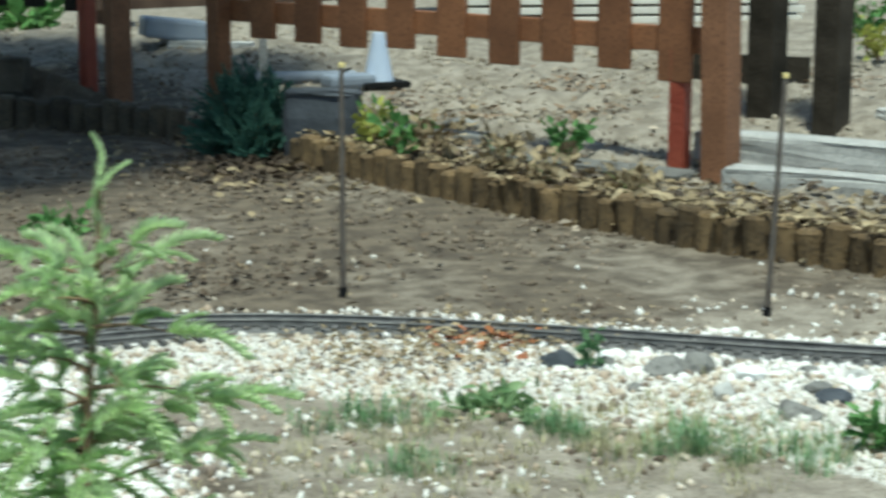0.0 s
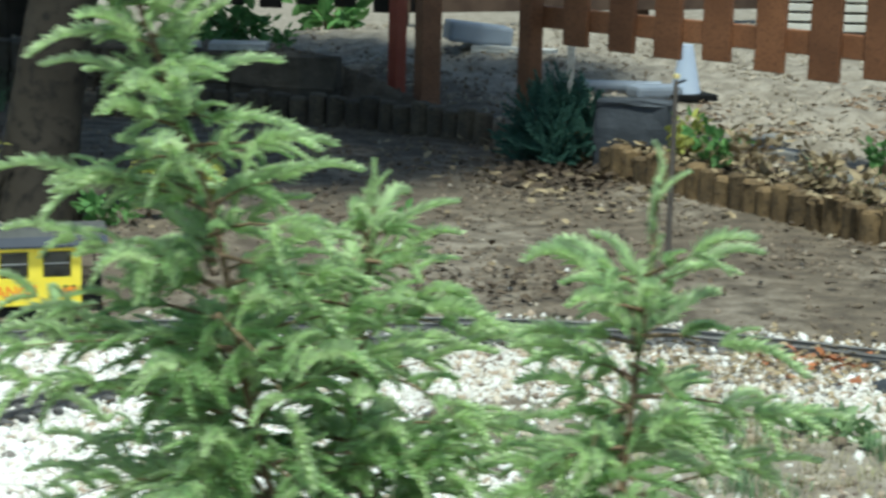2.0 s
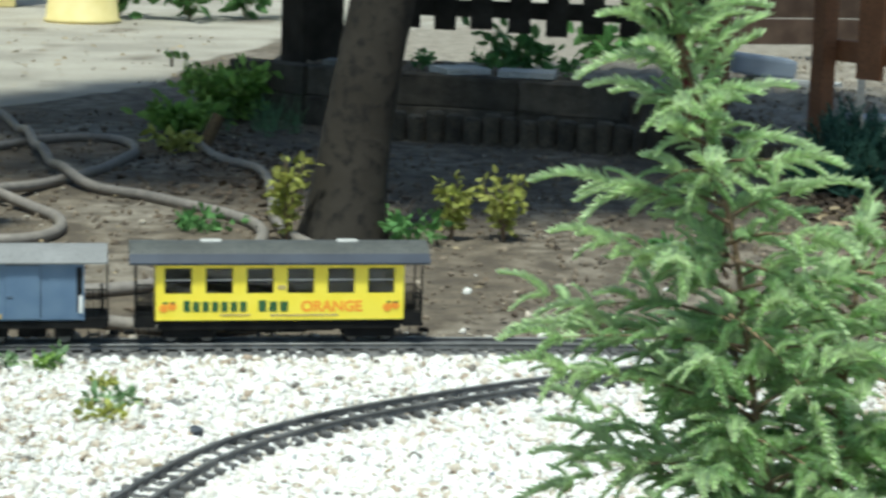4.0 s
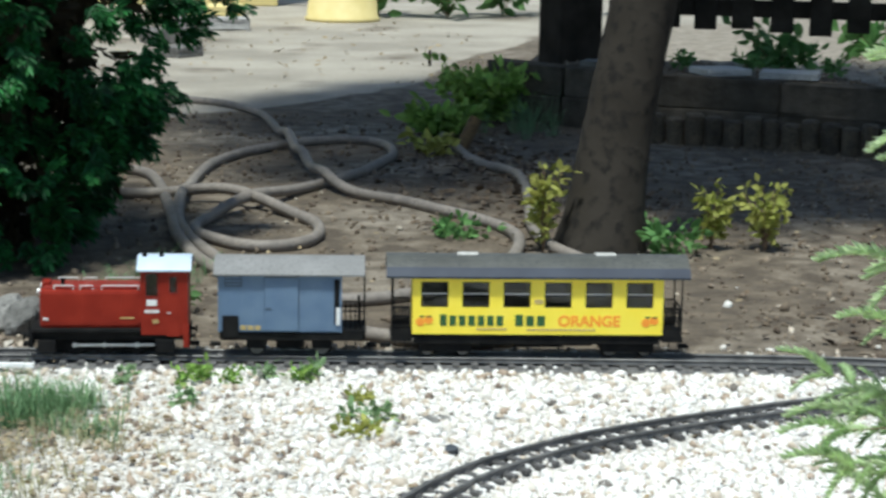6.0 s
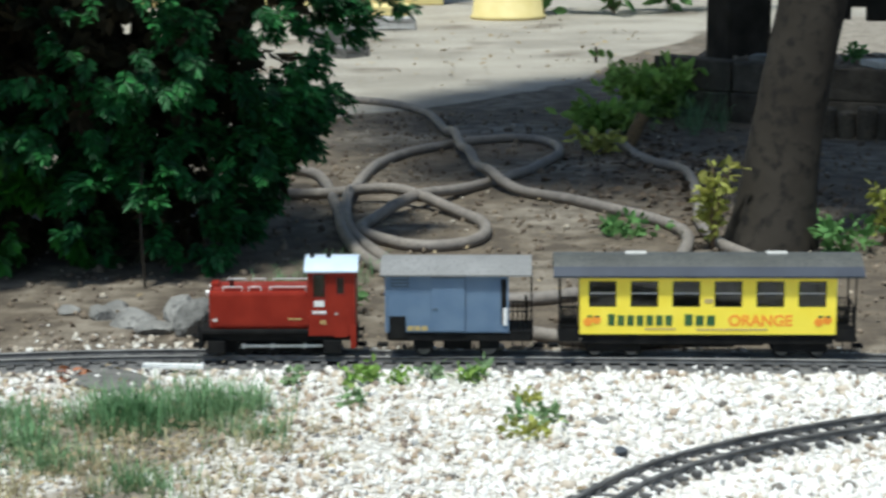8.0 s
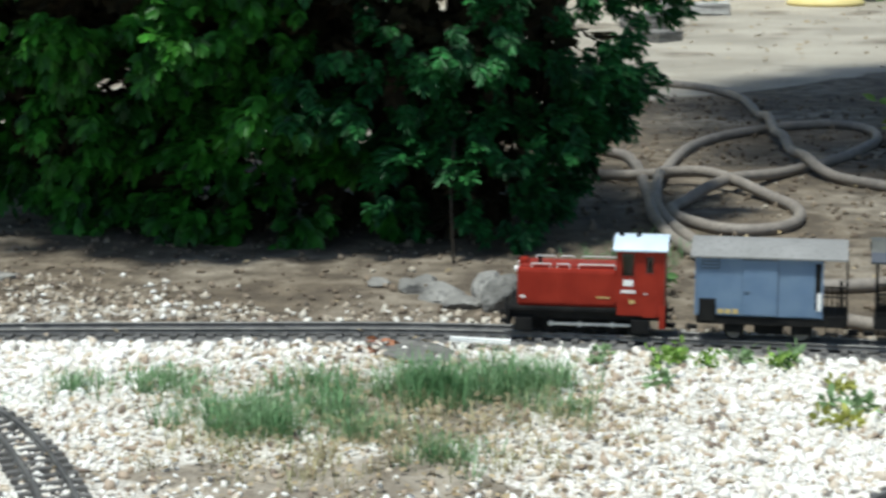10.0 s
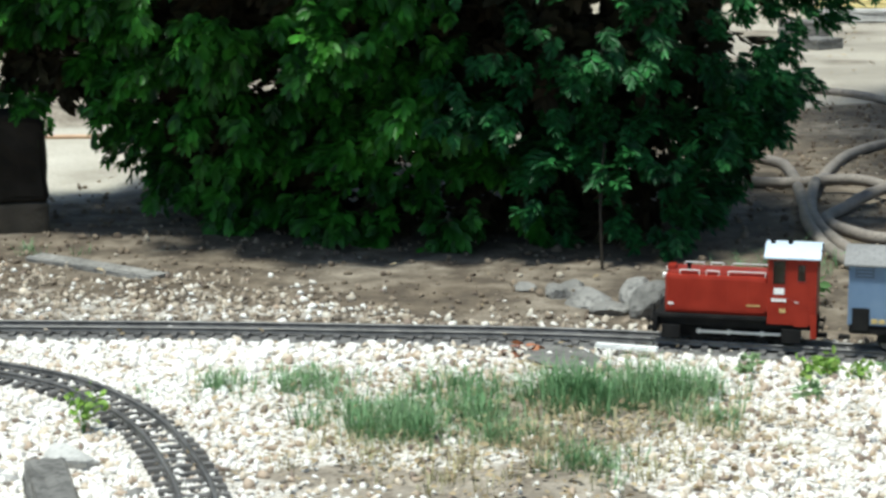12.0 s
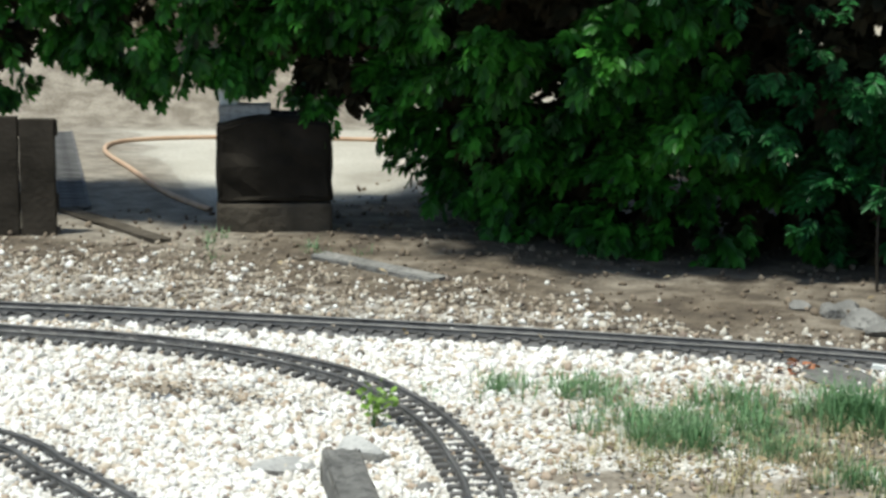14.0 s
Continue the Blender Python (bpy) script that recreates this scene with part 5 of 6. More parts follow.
def hedge():
    h = thing("yew_hedge", "large dark green hedge bush overhanging the track side", "hedge")
    g = np.random.default_rng(21)
    L = np.array(LOBES)

    def cloud(n, lo, hi, deep, bulge=0.17, gap=-0.2):
        k = g.choice(len(L), n, p=(L[:, 3] * L[:, 5]) / (L[:, 3] * L[:, 5]).sum())
        d = g.normal(size=(n, 3)); d[:, 1] = -np.abs(d[:, 1]) + 0.35 * (g.uniform(size=n) < 0.3)
        d /= np.linalg.norm(d, axis=1, keepdims=True)
        s = g.uniform(lo, hi, n)
        p = L[k, :3] + d * s[:, None] * L[k, 3:]
        lump = np.array([noise.noise(Vector(q) * 6.5) + 0.5 * noise.noise(Vector(q) * 15) for q in p])
        p = p + d * (bulge * lump)[:, None]
        inside = np.min(np.linalg.norm((p[:, None] - L[None, :, :3]) / L[None, :, 3:], axis=2), axis=1)
        ok = (inside > deep) & (p[:, 2] > 0.03) & (lump > gap)
        return p[ok], d[ok]

    kinds = [spray(8, g, 0.95, 0.78, 1.0) for _ in range(4)]
    fine = [spray(12, g, 0.9, 0.52, 0.95) for _ in range(4)]
    # clumps of sprays on the outside, with dark gaps between them, in drooping tiers
    p, d = cloud(9000, 0.90, 1.05, 0.86, 0.16, -0.16)
    tier = np.sin(p[:, 2] * 46 + 5 * np.array([noise.noise(Vector(q) * 3.1) for q in p]))
    ok = tier > np.where(p[:, 0] > -1.1, -0.72, -0.5)
    p, d = p[ok], d[ok]
    taken, chosen = {}, []
    for i, q in enumerate(p):
        cell = tuple(int(c // 0.047) for c in q)
        if taken.get(cell, 0) < 1:
            taken[cell] = 1
            chosen.append(i)
    p, d = p[chosen], d[chosen]
    each = 6
    pp = np.repeat(p, each, 0) + g.normal(0, 0.017, (len(p) * each, 3))
    dd = np.repeat(d, each, 0) + g.normal(0, 0.30, (len(p) * each, 3))
    edge = np.repeat(p[:, 0] + 0.22 * np.array([noise.noise(Vector(q) * 4) for q in p]) > -0.92, each)

    def foliage(name, p, d, kinds, smin, smax, mat, label=""):
        vs, fs, base = [], [], 0
        for k, (tv, tf) in enumerate(kinds):
            q, e = p[k::4], d[k::4]
            y = e * 0.75 + np.array([0, -0.25, -0.42]) + g.normal(0, 0.25, e.shape)
            y /= np.linalg.norm(y, axis=1, keepdims=True)
            # the flat of each spray looks up and outwards
            up = np.array([0, -0.55, 0.9]) + e * 0.4 + g.normal(0, 0.28, e.shape)
            x = np.cross(y, up); x /= np.linalg.norm(x, axis=1, keepdims=True)
            m = posed(np.stack([x, y, np.cross(x, y)], -1), g.uniform(smin, smax, len(q)), q)
            v = (np.einsum("nij,kj->nki", m[:, :, :3], tv) + m[:, None, :, 3]).reshape(-1, 3)
            vs.append(v); fs.append((tf[None] + (np.arange(len(m)) * len(tv))[:, None, None]).reshape(-1, 3) + base); base += len(v)
        mesh_part(name, raw_mesh(name, np.concatenate(vs), np.concatenate(fs), mat), None, h, label)

    foliage("crown", pp[~edge], dd[~edge], kinds, 0.050, 0.080, "yew", "broad bright green leaves")
    foliage("needle_sprays", pp[edge], dd[edge], fine, 0.046, 0.072, "fine_yew", "fine dark blue-green needle sprays")
    # dead brown inner leaves, coloured darker still to hold the hedge's inner shade
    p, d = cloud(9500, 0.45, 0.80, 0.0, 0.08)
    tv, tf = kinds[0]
    mesh_part("shaded_inner_foliage", merged("shaded_inner_foliage", tv, tf, posed(facing(d + g.normal(0, 0.8, d.shape), g), g.uniform(0.08, 0.12, len(p)), p), "yew_inner_shade"), None, h)
    for k in range(9):
        x = -2.1 + k * 0.2 + g.normal(0, 0.04)
        x0 = -1.25 + (x + 1.25) * 0.6
        pts = curve3([(x0, 4.8, -0.02), (x, 4.75 + g.normal(0, 0.05), 0.4), (x + g.normal(0, 0.1), 4.8, 0.9)], 8)
        tube("stem", pts, np.linspace(0.022, 0.008, len(pts)), "bark", h, 8, 0.03, k)
    pts = curve3([(-0.60, 4.06, 0.0), (-0.605, 4.06, 0.15), (-0.60, 4.08, 0.27)], 8)
    tube("stem", pts, np.linspace(0.0036, 0.002, len(pts)), "bark", h, 8, 0.03, 33)


hedge()

# ---- small conifers close to the lens ----


def shoot(g, n=42):
    """A conifer shoot along +y of unit length, with needles all round it."""
    t = np.linspace(0.05, 1.0, n)
    a = np.arange(n) * 2.4
    lean = 0.72 - 0.30 * t
    d = np.stack([np.cos(a) * lean, np.full(n, 0.75), np.sin(a) * lean], -1)
    ln = 0.20 * (1 - 0.5 * t**3) * g.uniform(0.85, 1.15, n)
    d = d / np.linalg.norm(d, axis=1, keepdims=True) * ln[:, None]
    p = np.stack([0.22 * t**2, t * 0.9, 0 * t], -1)
    return needle_mesh(p, d, 0.030)


def needle_mesh(p, d, w):
    """Needles at p along d: each a narrow pointed strip of three triangles."""
    s = np.cross(d, np.array([0, 1.0, 0])); s /= np.linalg.norm(s, axis=1, keepdims=True)
    v = np.stack([p - s * w, p + s * w, p + d * 0.6 + s * w * 0.9, p + d, p + d * 0.6 - s * w * 0.9], 1).reshape(-1, 3)
    f = (np.array([(0, 1, 2), (0, 2, 4), (4, 2, 3)])[None] + (np.arange(len(p)) * 5)[:, None, None]).reshape(-1, 3)
    return v, f


def plume(g, n=70, droop=0.3):
    """A thick soft conifer shoot along +y that droops towards -z, close-set with short forward needles."""
    t = np.linspace(0.0, 1.0, n)
    a = np.arange(n) * 2.4
    lean = 0.80 - 0.42 * t
    back = 0.62 + 0.25 * t
    d = np.stack([np.cos(a) * lean, back, np.sin(a) * lean * 0.75 + 0.10 - droop * t], -1)
    ln = (0.215 - 0.085 * t**2) * g.uniform(0.8, 1.2, n)
    d = d / np.linalg.norm(d, axis=1, keepdims=True) * ln[:, None]
    p = np.stack([0.05 * np.sin(t * 2.5), 0.9 * t, 0.06 * np.sin(t * 3.1) - droop * t**2], -1)
    return needle_mesh(p, d, 0.027)


def hanging(ways, g):
    """3x3 matrices with y along ways and z as near upright as it can be."""
    y = ways / np.linalg.norm(ways, axis=1, keepdims=True)
    up = np.array([0, 0, 1.0]) + g.normal(0, 0.3, y.shape)
    x = np.cross(y, up); x /= np.linalg.norm(x, axis=1, keepdims=True)
    return np.stack([x, y, np.cross(x, y)], -1)


def conifer(label, x, y, top, spread, seed, low=0.42, bend=(0.0, 0.0), lead=0.02, gap=0.0045, lop=0.0):
    """A sapling with drooping branches; spread gives the branch length (second) at a depth below the top (first)."""
    c = thing("conifer_sapling", label, "conifer", "young conifers", (x, y, 0))
    g = np.random.default_rng(seed)
    z = np.linspace(-0.02, top - 0.01, 24)
    stem = np.stack([bend[0] * (z / top) ** 2 + 0.003 * np.sin(z * 30), bend[1] * (z / top) ** 2, z], -1)
    tube("trunk", stem, np.linspace(0.0034, 0.0010, 24), "twig", c, 10, 0.04, seed)
    places, ways, sizes, fresh, bv, bf, bn = [], [], [], [], [], [], 0

    def stem_at(q):
        return np.array([np.interp(q, z, stem[:, 0]), np.interp(q, z, stem[:, 1]), q])

    def branch(b0, ang, ln, rise, fall):
        nonlocal bn
        out = np.array([math.cos(ang), math.sin(ang), 0])
        side = np.array([-out[1], out[0], 0])
        n = max(3, int(ln / 0.0088))
        s = np.linspace(0, 1, n)
        br = b0 + out * (ln * s)[:, None] + side * (0.10 * ln * np.sin(s * 3 + ang))[:, None] + np.array([0, 0, 1.0]) * (ln * (rise * s - fall * s**2))[:, None]
        for j in range(1, n):
            grow = (0.030 - 0.008 * s[j]) * min(1.0, 0.5 + ln / 0.08)
            for sg in (-1, 1):
                if g.uniform() < 0.22:
                    continue
                way = out * g.uniform(0.55, 0.9) + side * sg * g.uniform(0.25, 1.05) + np.array([0, 0, g.uniform(-0.45, 0.65)])
                places.append(br[j]); ways.append(way); sizes.append(grow * g.uniform(0.75, 1.25)); fresh.append(s[j] + g.normal(0, 0.25))
            if j % 3 == 1:
                places.append(br[j]); ways.append(out * 0.7 + side * g.normal(0, 0.3) + np.array([0, 0, 0.7])); sizes.append(grow * 0.8); fresh.append(0.8)
        places.append(br[-1]); ways.append(br[-1] - br[-2] + np.array([0, 0, 0.003])); sizes.append(g.uniform(0.030, 0.042)); fresh.append(1.2)
        ring = [(math.cos(q * 1.2566), math.sin(q * 1.2566)) for q in range(5)]
        for j in range(n):
            for cx, cz in ring:
                bv.append(br[j] + (side * cx + np.array([0, 0, 1.0]) * cz) * 0.0011 * (1.15 - s[j]))
        for j in range(n - 1):
            for q in range(5):
                bf.append((bn + j * 5 + q, bn + j * 5 + (q + 1) % 5, bn + (j + 1) * 5 + (q + 1) % 5, bn + (j + 1) * 5 + q))
        bn += n * 5

    zz, k = low, 0
    while zz < top - lead:
        full = float(np.interp(top - zz, [q[0] for q in spread], [q[1] for q in spread]))
        ang = k * 2.399 + g.normal(0, 0.35)
        full *= 1 - lop * max(0.0, math.cos(ang)) * float(smooth(0.34, 0.20, top - zz))
        branch(stem_at(zz), ang, full * g.uniform(0.72, 1.15), g.uniform(-0.05, 0.65), g.uniform(0.0, 0.42))
        if k % 2:
            branch(stem_at(zz), g.uniform(0, 6.28), full * g.uniform(0.25, 0.55), 0.7, 0.3)
        zz += gap * g.uniform(0.6, 1.4)
        k += 1
    # the leading shoot
    for q in np.linspace(top - lead * 2.0, top - 0.006, 5 + int(lead / 0.005)):
        places.append(stem_at(q)); ways.append(np.array([bend[0] * 3, bend[1], 1.0]) + g.normal(0, 0.22, 3)); sizes.append(0.019); fresh.append(1.0)
    tagged(mesh_part("branchwork", raw_mesh("branchwork", np.array(bv), np.array(bf), "twig"), None, c), kind="stuff")
    places, ways, sizes, fresh = np.array(places), np.array(ways), np.array(sizes), np.array(fresh)
    for nm, sel, mt, droop in (("needles", fresh <= 0.62, "conifer", 0.16), ("young_needles", fresh > 0.62, "conifer_tip", 0.26)):
        tv, tf = plume(g, 70, droop)
        me = merged(nm, tv, tf, posed(hanging(ways[sel], g), sizes[sel], places[sel]), mt)
        mesh_part(nm, me, None, c, "fresh light green needles" if nm[0] == "y" else "")
    return c


conifer("fresh green conifer sapling with a pointed top", 0.448, 0.755, 0.824, [(0.0, 0.003), (0.08, 0.018), (0.115, 0.043), (0.14, 0.052), (0.19, 0.078), (0.26, 0.116), (0.40, 0.135)], 3, bend=(-0.138, 0.0), lop=0.5)
conifer("bushy light green conifer sapling with upright leader", 0.514, 0.668, 0.705, [(0.0, 0.012), (0.05, 0.030), (0.13, 0.056), (0.3, 0.070)], 5, bend=(0.012, 0.0), lead=0.042, gap=0.0054)
conifer("low bushy light green conifer sapling", 0.437, 0.782, 0.684, [(0.0, 0.018), (0.14, 0.077), (0.3, 0.085)], 8, lead=0.022, gap=0.0054)

# ---- hoses ----


def hose(label, line, r, mat, lifts=(), name="garden_hose"):
    pts, _ = along(line, 0.02)
    z = np.array([height_at(*q) for q in pts[::4]])
    z = np.interp(np.arange(len(pts)), np.arange(len(pts))[::4], z) + r * 0.9
    for x, y, up in lifts:
        z += up * np.exp(-((pts[:, 0] - x) ** 2 + (pts[:, 1] - y) ** 2) / 0.03)
    p = np.c_[pts, z]
    for _ in range(4):
        p[1:-1] = (p[:-2] + 2 * p[1:-1] + p[2:]) / 4
    ob = tube(name, p, np.full(len(p), r), mat, None, 12, 0.0)
    return tagged(ob, label, "hose", "hoses")


hose("thick grey-brown hose lying across bare soil", [(-0.75, 7.55), (-0.4, 7.6), (-0.14, 7.43), (-0.01, 7.12), (0.07, 6.55), (0.12, 5.99), (0.18, 5.46), (0.25, 5.24), (0.38, 5.13), (0.51, 4.92), (0.59, 4.77), (0.63, 4.57), (0.61, 4.40), (0.54, 4.17), (0.42, 3.98), (0.29, 3.86), (0.15, 3.84), (0.02, 3.96), (-0.10, 4.20), (-0.19, 4.56), (-0.23, 4.97), (-0.33, 5.6), (-0.6, 5.75)], 0.0150, "hose", [(0.13, 5.9, 0.03), (0.17, 5.45, 0.03), (0.05, 6.3, 0.03)])
hose("thick grey-brown hose lying coiled in loops on soil", [(-0.6, 5.3), (-0.23, 5.17), (-0.08, 5.12), (0.07, 4.94), (0.15, 4.71), (0.12, 4.52), (0.01, 4.44), (-0.10, 4.53), (-0.16, 4.69), (-0.09, 4.93), (0.01, 5.11), (0.15, 5.35), (0.29, 5.62), (0.42, 6.02), (0.38, 6.30), (0.24, 6.36), (0.05, 6.19), (-0.11, 5.94), (-0.18, 5.53), (-0.205, 5.17), (-0.20, 4.81), (-0.15, 4.5), (-0.05, 4.18), (0.03, 3.86), (0.12, 3.64), (0.27, 3.50), (0.42, 3.475), (0.57, 3.53), (0.69, 3.70), (0.765, 3.99), (0.76, 4.25), (0.69, 4.46), (0.69, 4.75), (0.73, 5.08), (0.765, 5.53), (0.74, 5.71), (0.66, 5.89), (0.62, 6.5)], 0.0150, "hose", [(-0.08, 5.12, 0.03)])
hose("thin orange hose lying in a bend on the pale path", [(-2.2, 5.95), (-2.7, 5.83), (-3.07, 5.70), (-3.28, 5.50), (-3.22, 5.27), (-2.95, 4.96), (-2.61, 4.58), (-2.36, 4.37)], 0.0075, "orange_hose")

# ---- rocks and loose stones ----


def rock(label, x, y, r, mat="rock", seed=0, flat=0.65, group="rocks beside the track", stretch=1.25, up=0.32):
    g = np.random.default_rng(seed)
    bm = bmesh.new()
    bmesh.ops.create_icosphere(bm, subdivisions=3, radius=1.0)
    cuts = [(Vector(g.normal(size=3)).normalized(), g.uniform(0.55, 0.85)) for _ in range(11)]
    for v in bm.verts:
        for d, h in cuts:
            over = v.co.dot(d) - h
            if over > 0:
                v.co -= d * over * 0.9
        v.co *= 1 + 0.06 * noise.noise(v.co * 2.5 + Vector((seed, 0, 0)))
        v.co = Vector((v.co.x * r * stretch, v.co.y * r, v.co.z * r * flat))
    ob = part("rock", bm, mat)
    ob.matrix_world = pose(x, y, height_at(x, y) + r * flat * up, 0, 0, seed * 47 % 360)
    return tagged(ob, label, "rock", group)


PILE = [(-0.643, 3.76, 0.027, 0.7), (-0.57, 3.69, 0.034, 0.75), (-0.52, 3.635, 0.031, 0.55), (-0.437, 3.63, 0.040, 1.2), (-0.328, 3.625, 0.039, 0.8), (-0.247, 3.66, 0.038, 0.5),
        (-0.355, 3.735, 0.031, 0.9), (-0.28, 3.73, 0.030, 0.7), (-0.475, 3.73, 0.036, 0.95), (-0.39, 3.70, 0.033, 0.85), (-0.62, 3.82, 0.026, 0.6), (-0.72, 3.80, 0.024, 0.5)]
for k, (x, y, r, tall) in enumerate(PILE):
    rock("grey field stone heaped behind the track", x, y, r * 1.15, seed=60 + k, flat=tall)
slab("long grey kerb stone at the back of the gravel", -1.67, 3.85, -0.024, -24, 0.40, 0.05, 0.034, "rock", seed=36)
rock("flat grey stone lying in white gravel", 0.295, 2.97, 0.030, "rock", 140, 0.22)
rock("flat grey stone chip lying in white gravel", 0.39, 2.99, 0.022, "rock", 141, 0.25)
rock("white angular stone on top of grey stones", -0.378, 3.655, 0.024, "white_rock", 71, 0.6, up=3.4)
rock("pale flat stone lying on the gravel by the track", -0.54, 3.25, 0.075, "rock", 72, 0.16, stretch=1.5)
slab("thin pale plaster strip lying by the track", -0.44, 3.305, 0.012, -6, 0.11, 0.012, 0.008, "white_rock", seed=11)
slab("long grey concrete block sunk in gravel", -1.04, 2.265, 0.0, 120, 0.26, 0.055, 0.05, "rock", seed=12)
rock("small grey stone beside a concrete block", -1.13, 2.50, 0.040, "pale_stone", 73, 0.7)
rock("flat pale stone chip on white gravel", -1.21, 2.41, 0.045, "concrete", 74, 0.22)
rock("flat grey stone chip on white gravel", -0.99, 2.40, 0.022, "rock", 75, 0.35)
rock("small black stone beside the curved track", 0.30, 2.785, 0.011, "slate", 76, 0.9, up=0.8)
for k, (x, y, r, fl) in enumerate([(1.965, 2.605, 0.034, 0.7), (2.085, 2.475, 0.036, 0.8), (2.14, 2.455, 0.03, 0.9), (2.12, 2.165, 0.034, 0.6), (2.215, 2.20, 0.03, 0.5), (2.03, 2.57, 0.02, 0.7), (2.30, 2.36, 0.022, 0.5)]):
    rock("grey stone in the pale gravel bank", x, y, r, "slate" if k in (0, 4) else "rock", 80 + k, fl, "stones in the gravel bank")
slab("pale flat paving stone lying on the low wall", 1.84, 6.56, 0.212, -20, 0.20, 0.15, 0.022, "pale_stone", seed=51)
slab("pale flat paving stone lying on the low wall", 1.62, 6.68, 0.212, 12, 0.17, 0.16, 0.022, "pale_stone", seed=52)
slab("grey flat stone lying on the low wall", 1.30, 6.93, 0.212, -22, 0.26, 0.12, 0.02, "rock", seed=53)
slab("small pale stone block on the sand", 3.93, 4.05, 0.125, 20, 0.06, 0.05, 0.05, "pale_stone", seed=54)
slab("dark weathered timber board lying on edge in sand", 4.08, 4.93, height_at(4.08, 4.93) - 0.012, -53, 0.44, 0.03, 0.10, "dark_timber", "timber_board", seed=55)
bank = np.random.default_rng(33)
for k in range(16):
    x = 1.9 + 0.75 * bank.uniform()
    y = 2.62 - (x - 1.9) * 0.95 + bank.normal(0, 0.09)
    rock("pale grey rubble stone in the gravel bank", x, y, bank.uniform(0.013, 0.026), ("rock", "pale_stone", "white_rock")[k % 3], 120 + k, bank.uniform(0.5, 0.9), "stones in the gravel bank")
slab("dark slate block standing beside the log edging", 2.60, 4.95, -0.01, -32, 0.215, 0.10, 0.215, "slate", seed=91)
rock("pale lump of stone on the sand bed", 3.05, 4.95, 0.05, "rock", 92, 0.5)
rock("pale lump of stone on the sand bed", 2.92, 4.55, 0.045, "rock", 93, 0.4)

# ---- plants ----


def leafy_plant(label, x, y, h, spread, n, mat, seed, size=0.03, stems=5, category="plant", name="weed", group="weeds"):
    w = thing(name, label, category, group, (x, y, height_at(x, y)))
    g = np.random.default_rng(seed)
    pts, ways = [], []
    for k in range(stems):
        a = k * 2.4 + g.normal(0, 0.3)
        e = np.array([math.cos(a) * spread * g.uniform(0.3, 1), math.sin(a) * spread * g.uniform(0.3, 1), h * g.uniform(0.65, 1.05)])
        c = curve3([(0, 0, -0.005), e * np.array([0.35, 0.35, 0.55]), e], 7)
        tube("stem", c, np.linspace(0.0022, 0.001, len(c)) * (0.45 if h < 0.1 else 1.0), "twig" if h > 0.1 else "weed", w, 6, 0, k)
        for q in c[4:]:
            for _ in range(max(1, n // (stems * 10))):
                pts.append(q + g.normal(0, spread * 0.12 + 0.003, 3)); ways.append(np.array([math.cos(a), math.sin(a), 0.3]) + g.normal(0, 0.8, 3))
    pts, ways = np.array(pts), np.array(ways)
    pts[:, 2] = np.maximum(pts[:, 2], 0.004)
    me = merged("leaves", LEAF_V, LEAF_F, posed(facing(ways, g), g.uniform(0.7, 1.3, len(pts)) * size, pts), mat)
    mesh_part("leaves", me, None, w)
    return w


leafy_plant("yellow-green leafy shrub beside the tree trunk", 0.675, 4.43, 0.20, 0.045, 220, "yellow_weed", 1, 0.026, 8, "shrub", "shrub")
leafy_plant("yellow-green leafy shrub on bare soil", 1.09, 4.47, 0.15, 0.06, 200, "yellow_weed", 2, 0.024, 9, "shrub", "shrub")
leafy_plant("yellow-green leafy shrub on bare soil", 1.22, 4.46, 0.16, 0.065, 240, "yellow_weed", 3, 0.025, 9, "shrub", "shrub")
leafy_plant("low green weed beside the tree trunk", 0.98, 4.42, 0.06, 0.10, 110, "weed", 4, 0.032, 8)
leafy_plant("dark green broad-leaved weed on bare soil", 1.575, 4.16, 0.04, 0.08, 80, "weed", 16, 0.030, 7)
leafy_plant("low grass-green weed on the soil", 0.49, 4.62, 0.03, 0.09, 90, "weed", 5, 0.026, 8)
leafy_plant("thin white-flowered weed beside the trunk", 0.95, 4.40, 0.09, 0.02, 20, "weed", 6, 0.02, 2)
leafy_plant("spreading green ivy shrub at the edge of the path", 0.83, 7.02, 0.17, 0.20, 1000, "ivy", 7, 0.045, 22, "shrub", "shrub")
leafy_plant("spreading green ivy shrub at the edge of the path", 0.62, 6.62, 0.09, 0.14, 420, "ivy", 8, 0.04, 14, "shrub", "shrub")
leafy_plant("yellowing weed on dark soil", 0.55, 6.1, 0.05, 0.12, 90, "yellow_weed", 9, 0.04, 7)
leafy_plant("broad-leaved pale green weed rosette on dry earth", 1.72, 2.41, 0.012, 0.10, 100, "pale_weed", 10, 0.028, 10)
leafy_plant("small green weed among stones", 1.99, 2.555, 0.075, 0.02, 50, "grass", 11, 0.02, 4)
leafy_plant("yellow-green weed rosette on white gravel", 0.165, 2.91, 0.014, 0.045, 60, "yellow_weed", 12, 0.017, 6)
leafy_plant("green and yellow weed rosette on white gravel", 0.185, 2.985, 0.018, 0.050, 60, "pale_weed", 14, 0.017, 6)
leafy_plant("yellow-brown weed rosette on white gravel", 0.178, 3.10, 0.014, 0.035, 50, "yellow_weed", 15, 0.015, 5)
leafy_plant("fresh green weed by the curved track", -1.175, 2.66, 0.075, 0.035, 90, "ivy", 13, 0.015, 6)
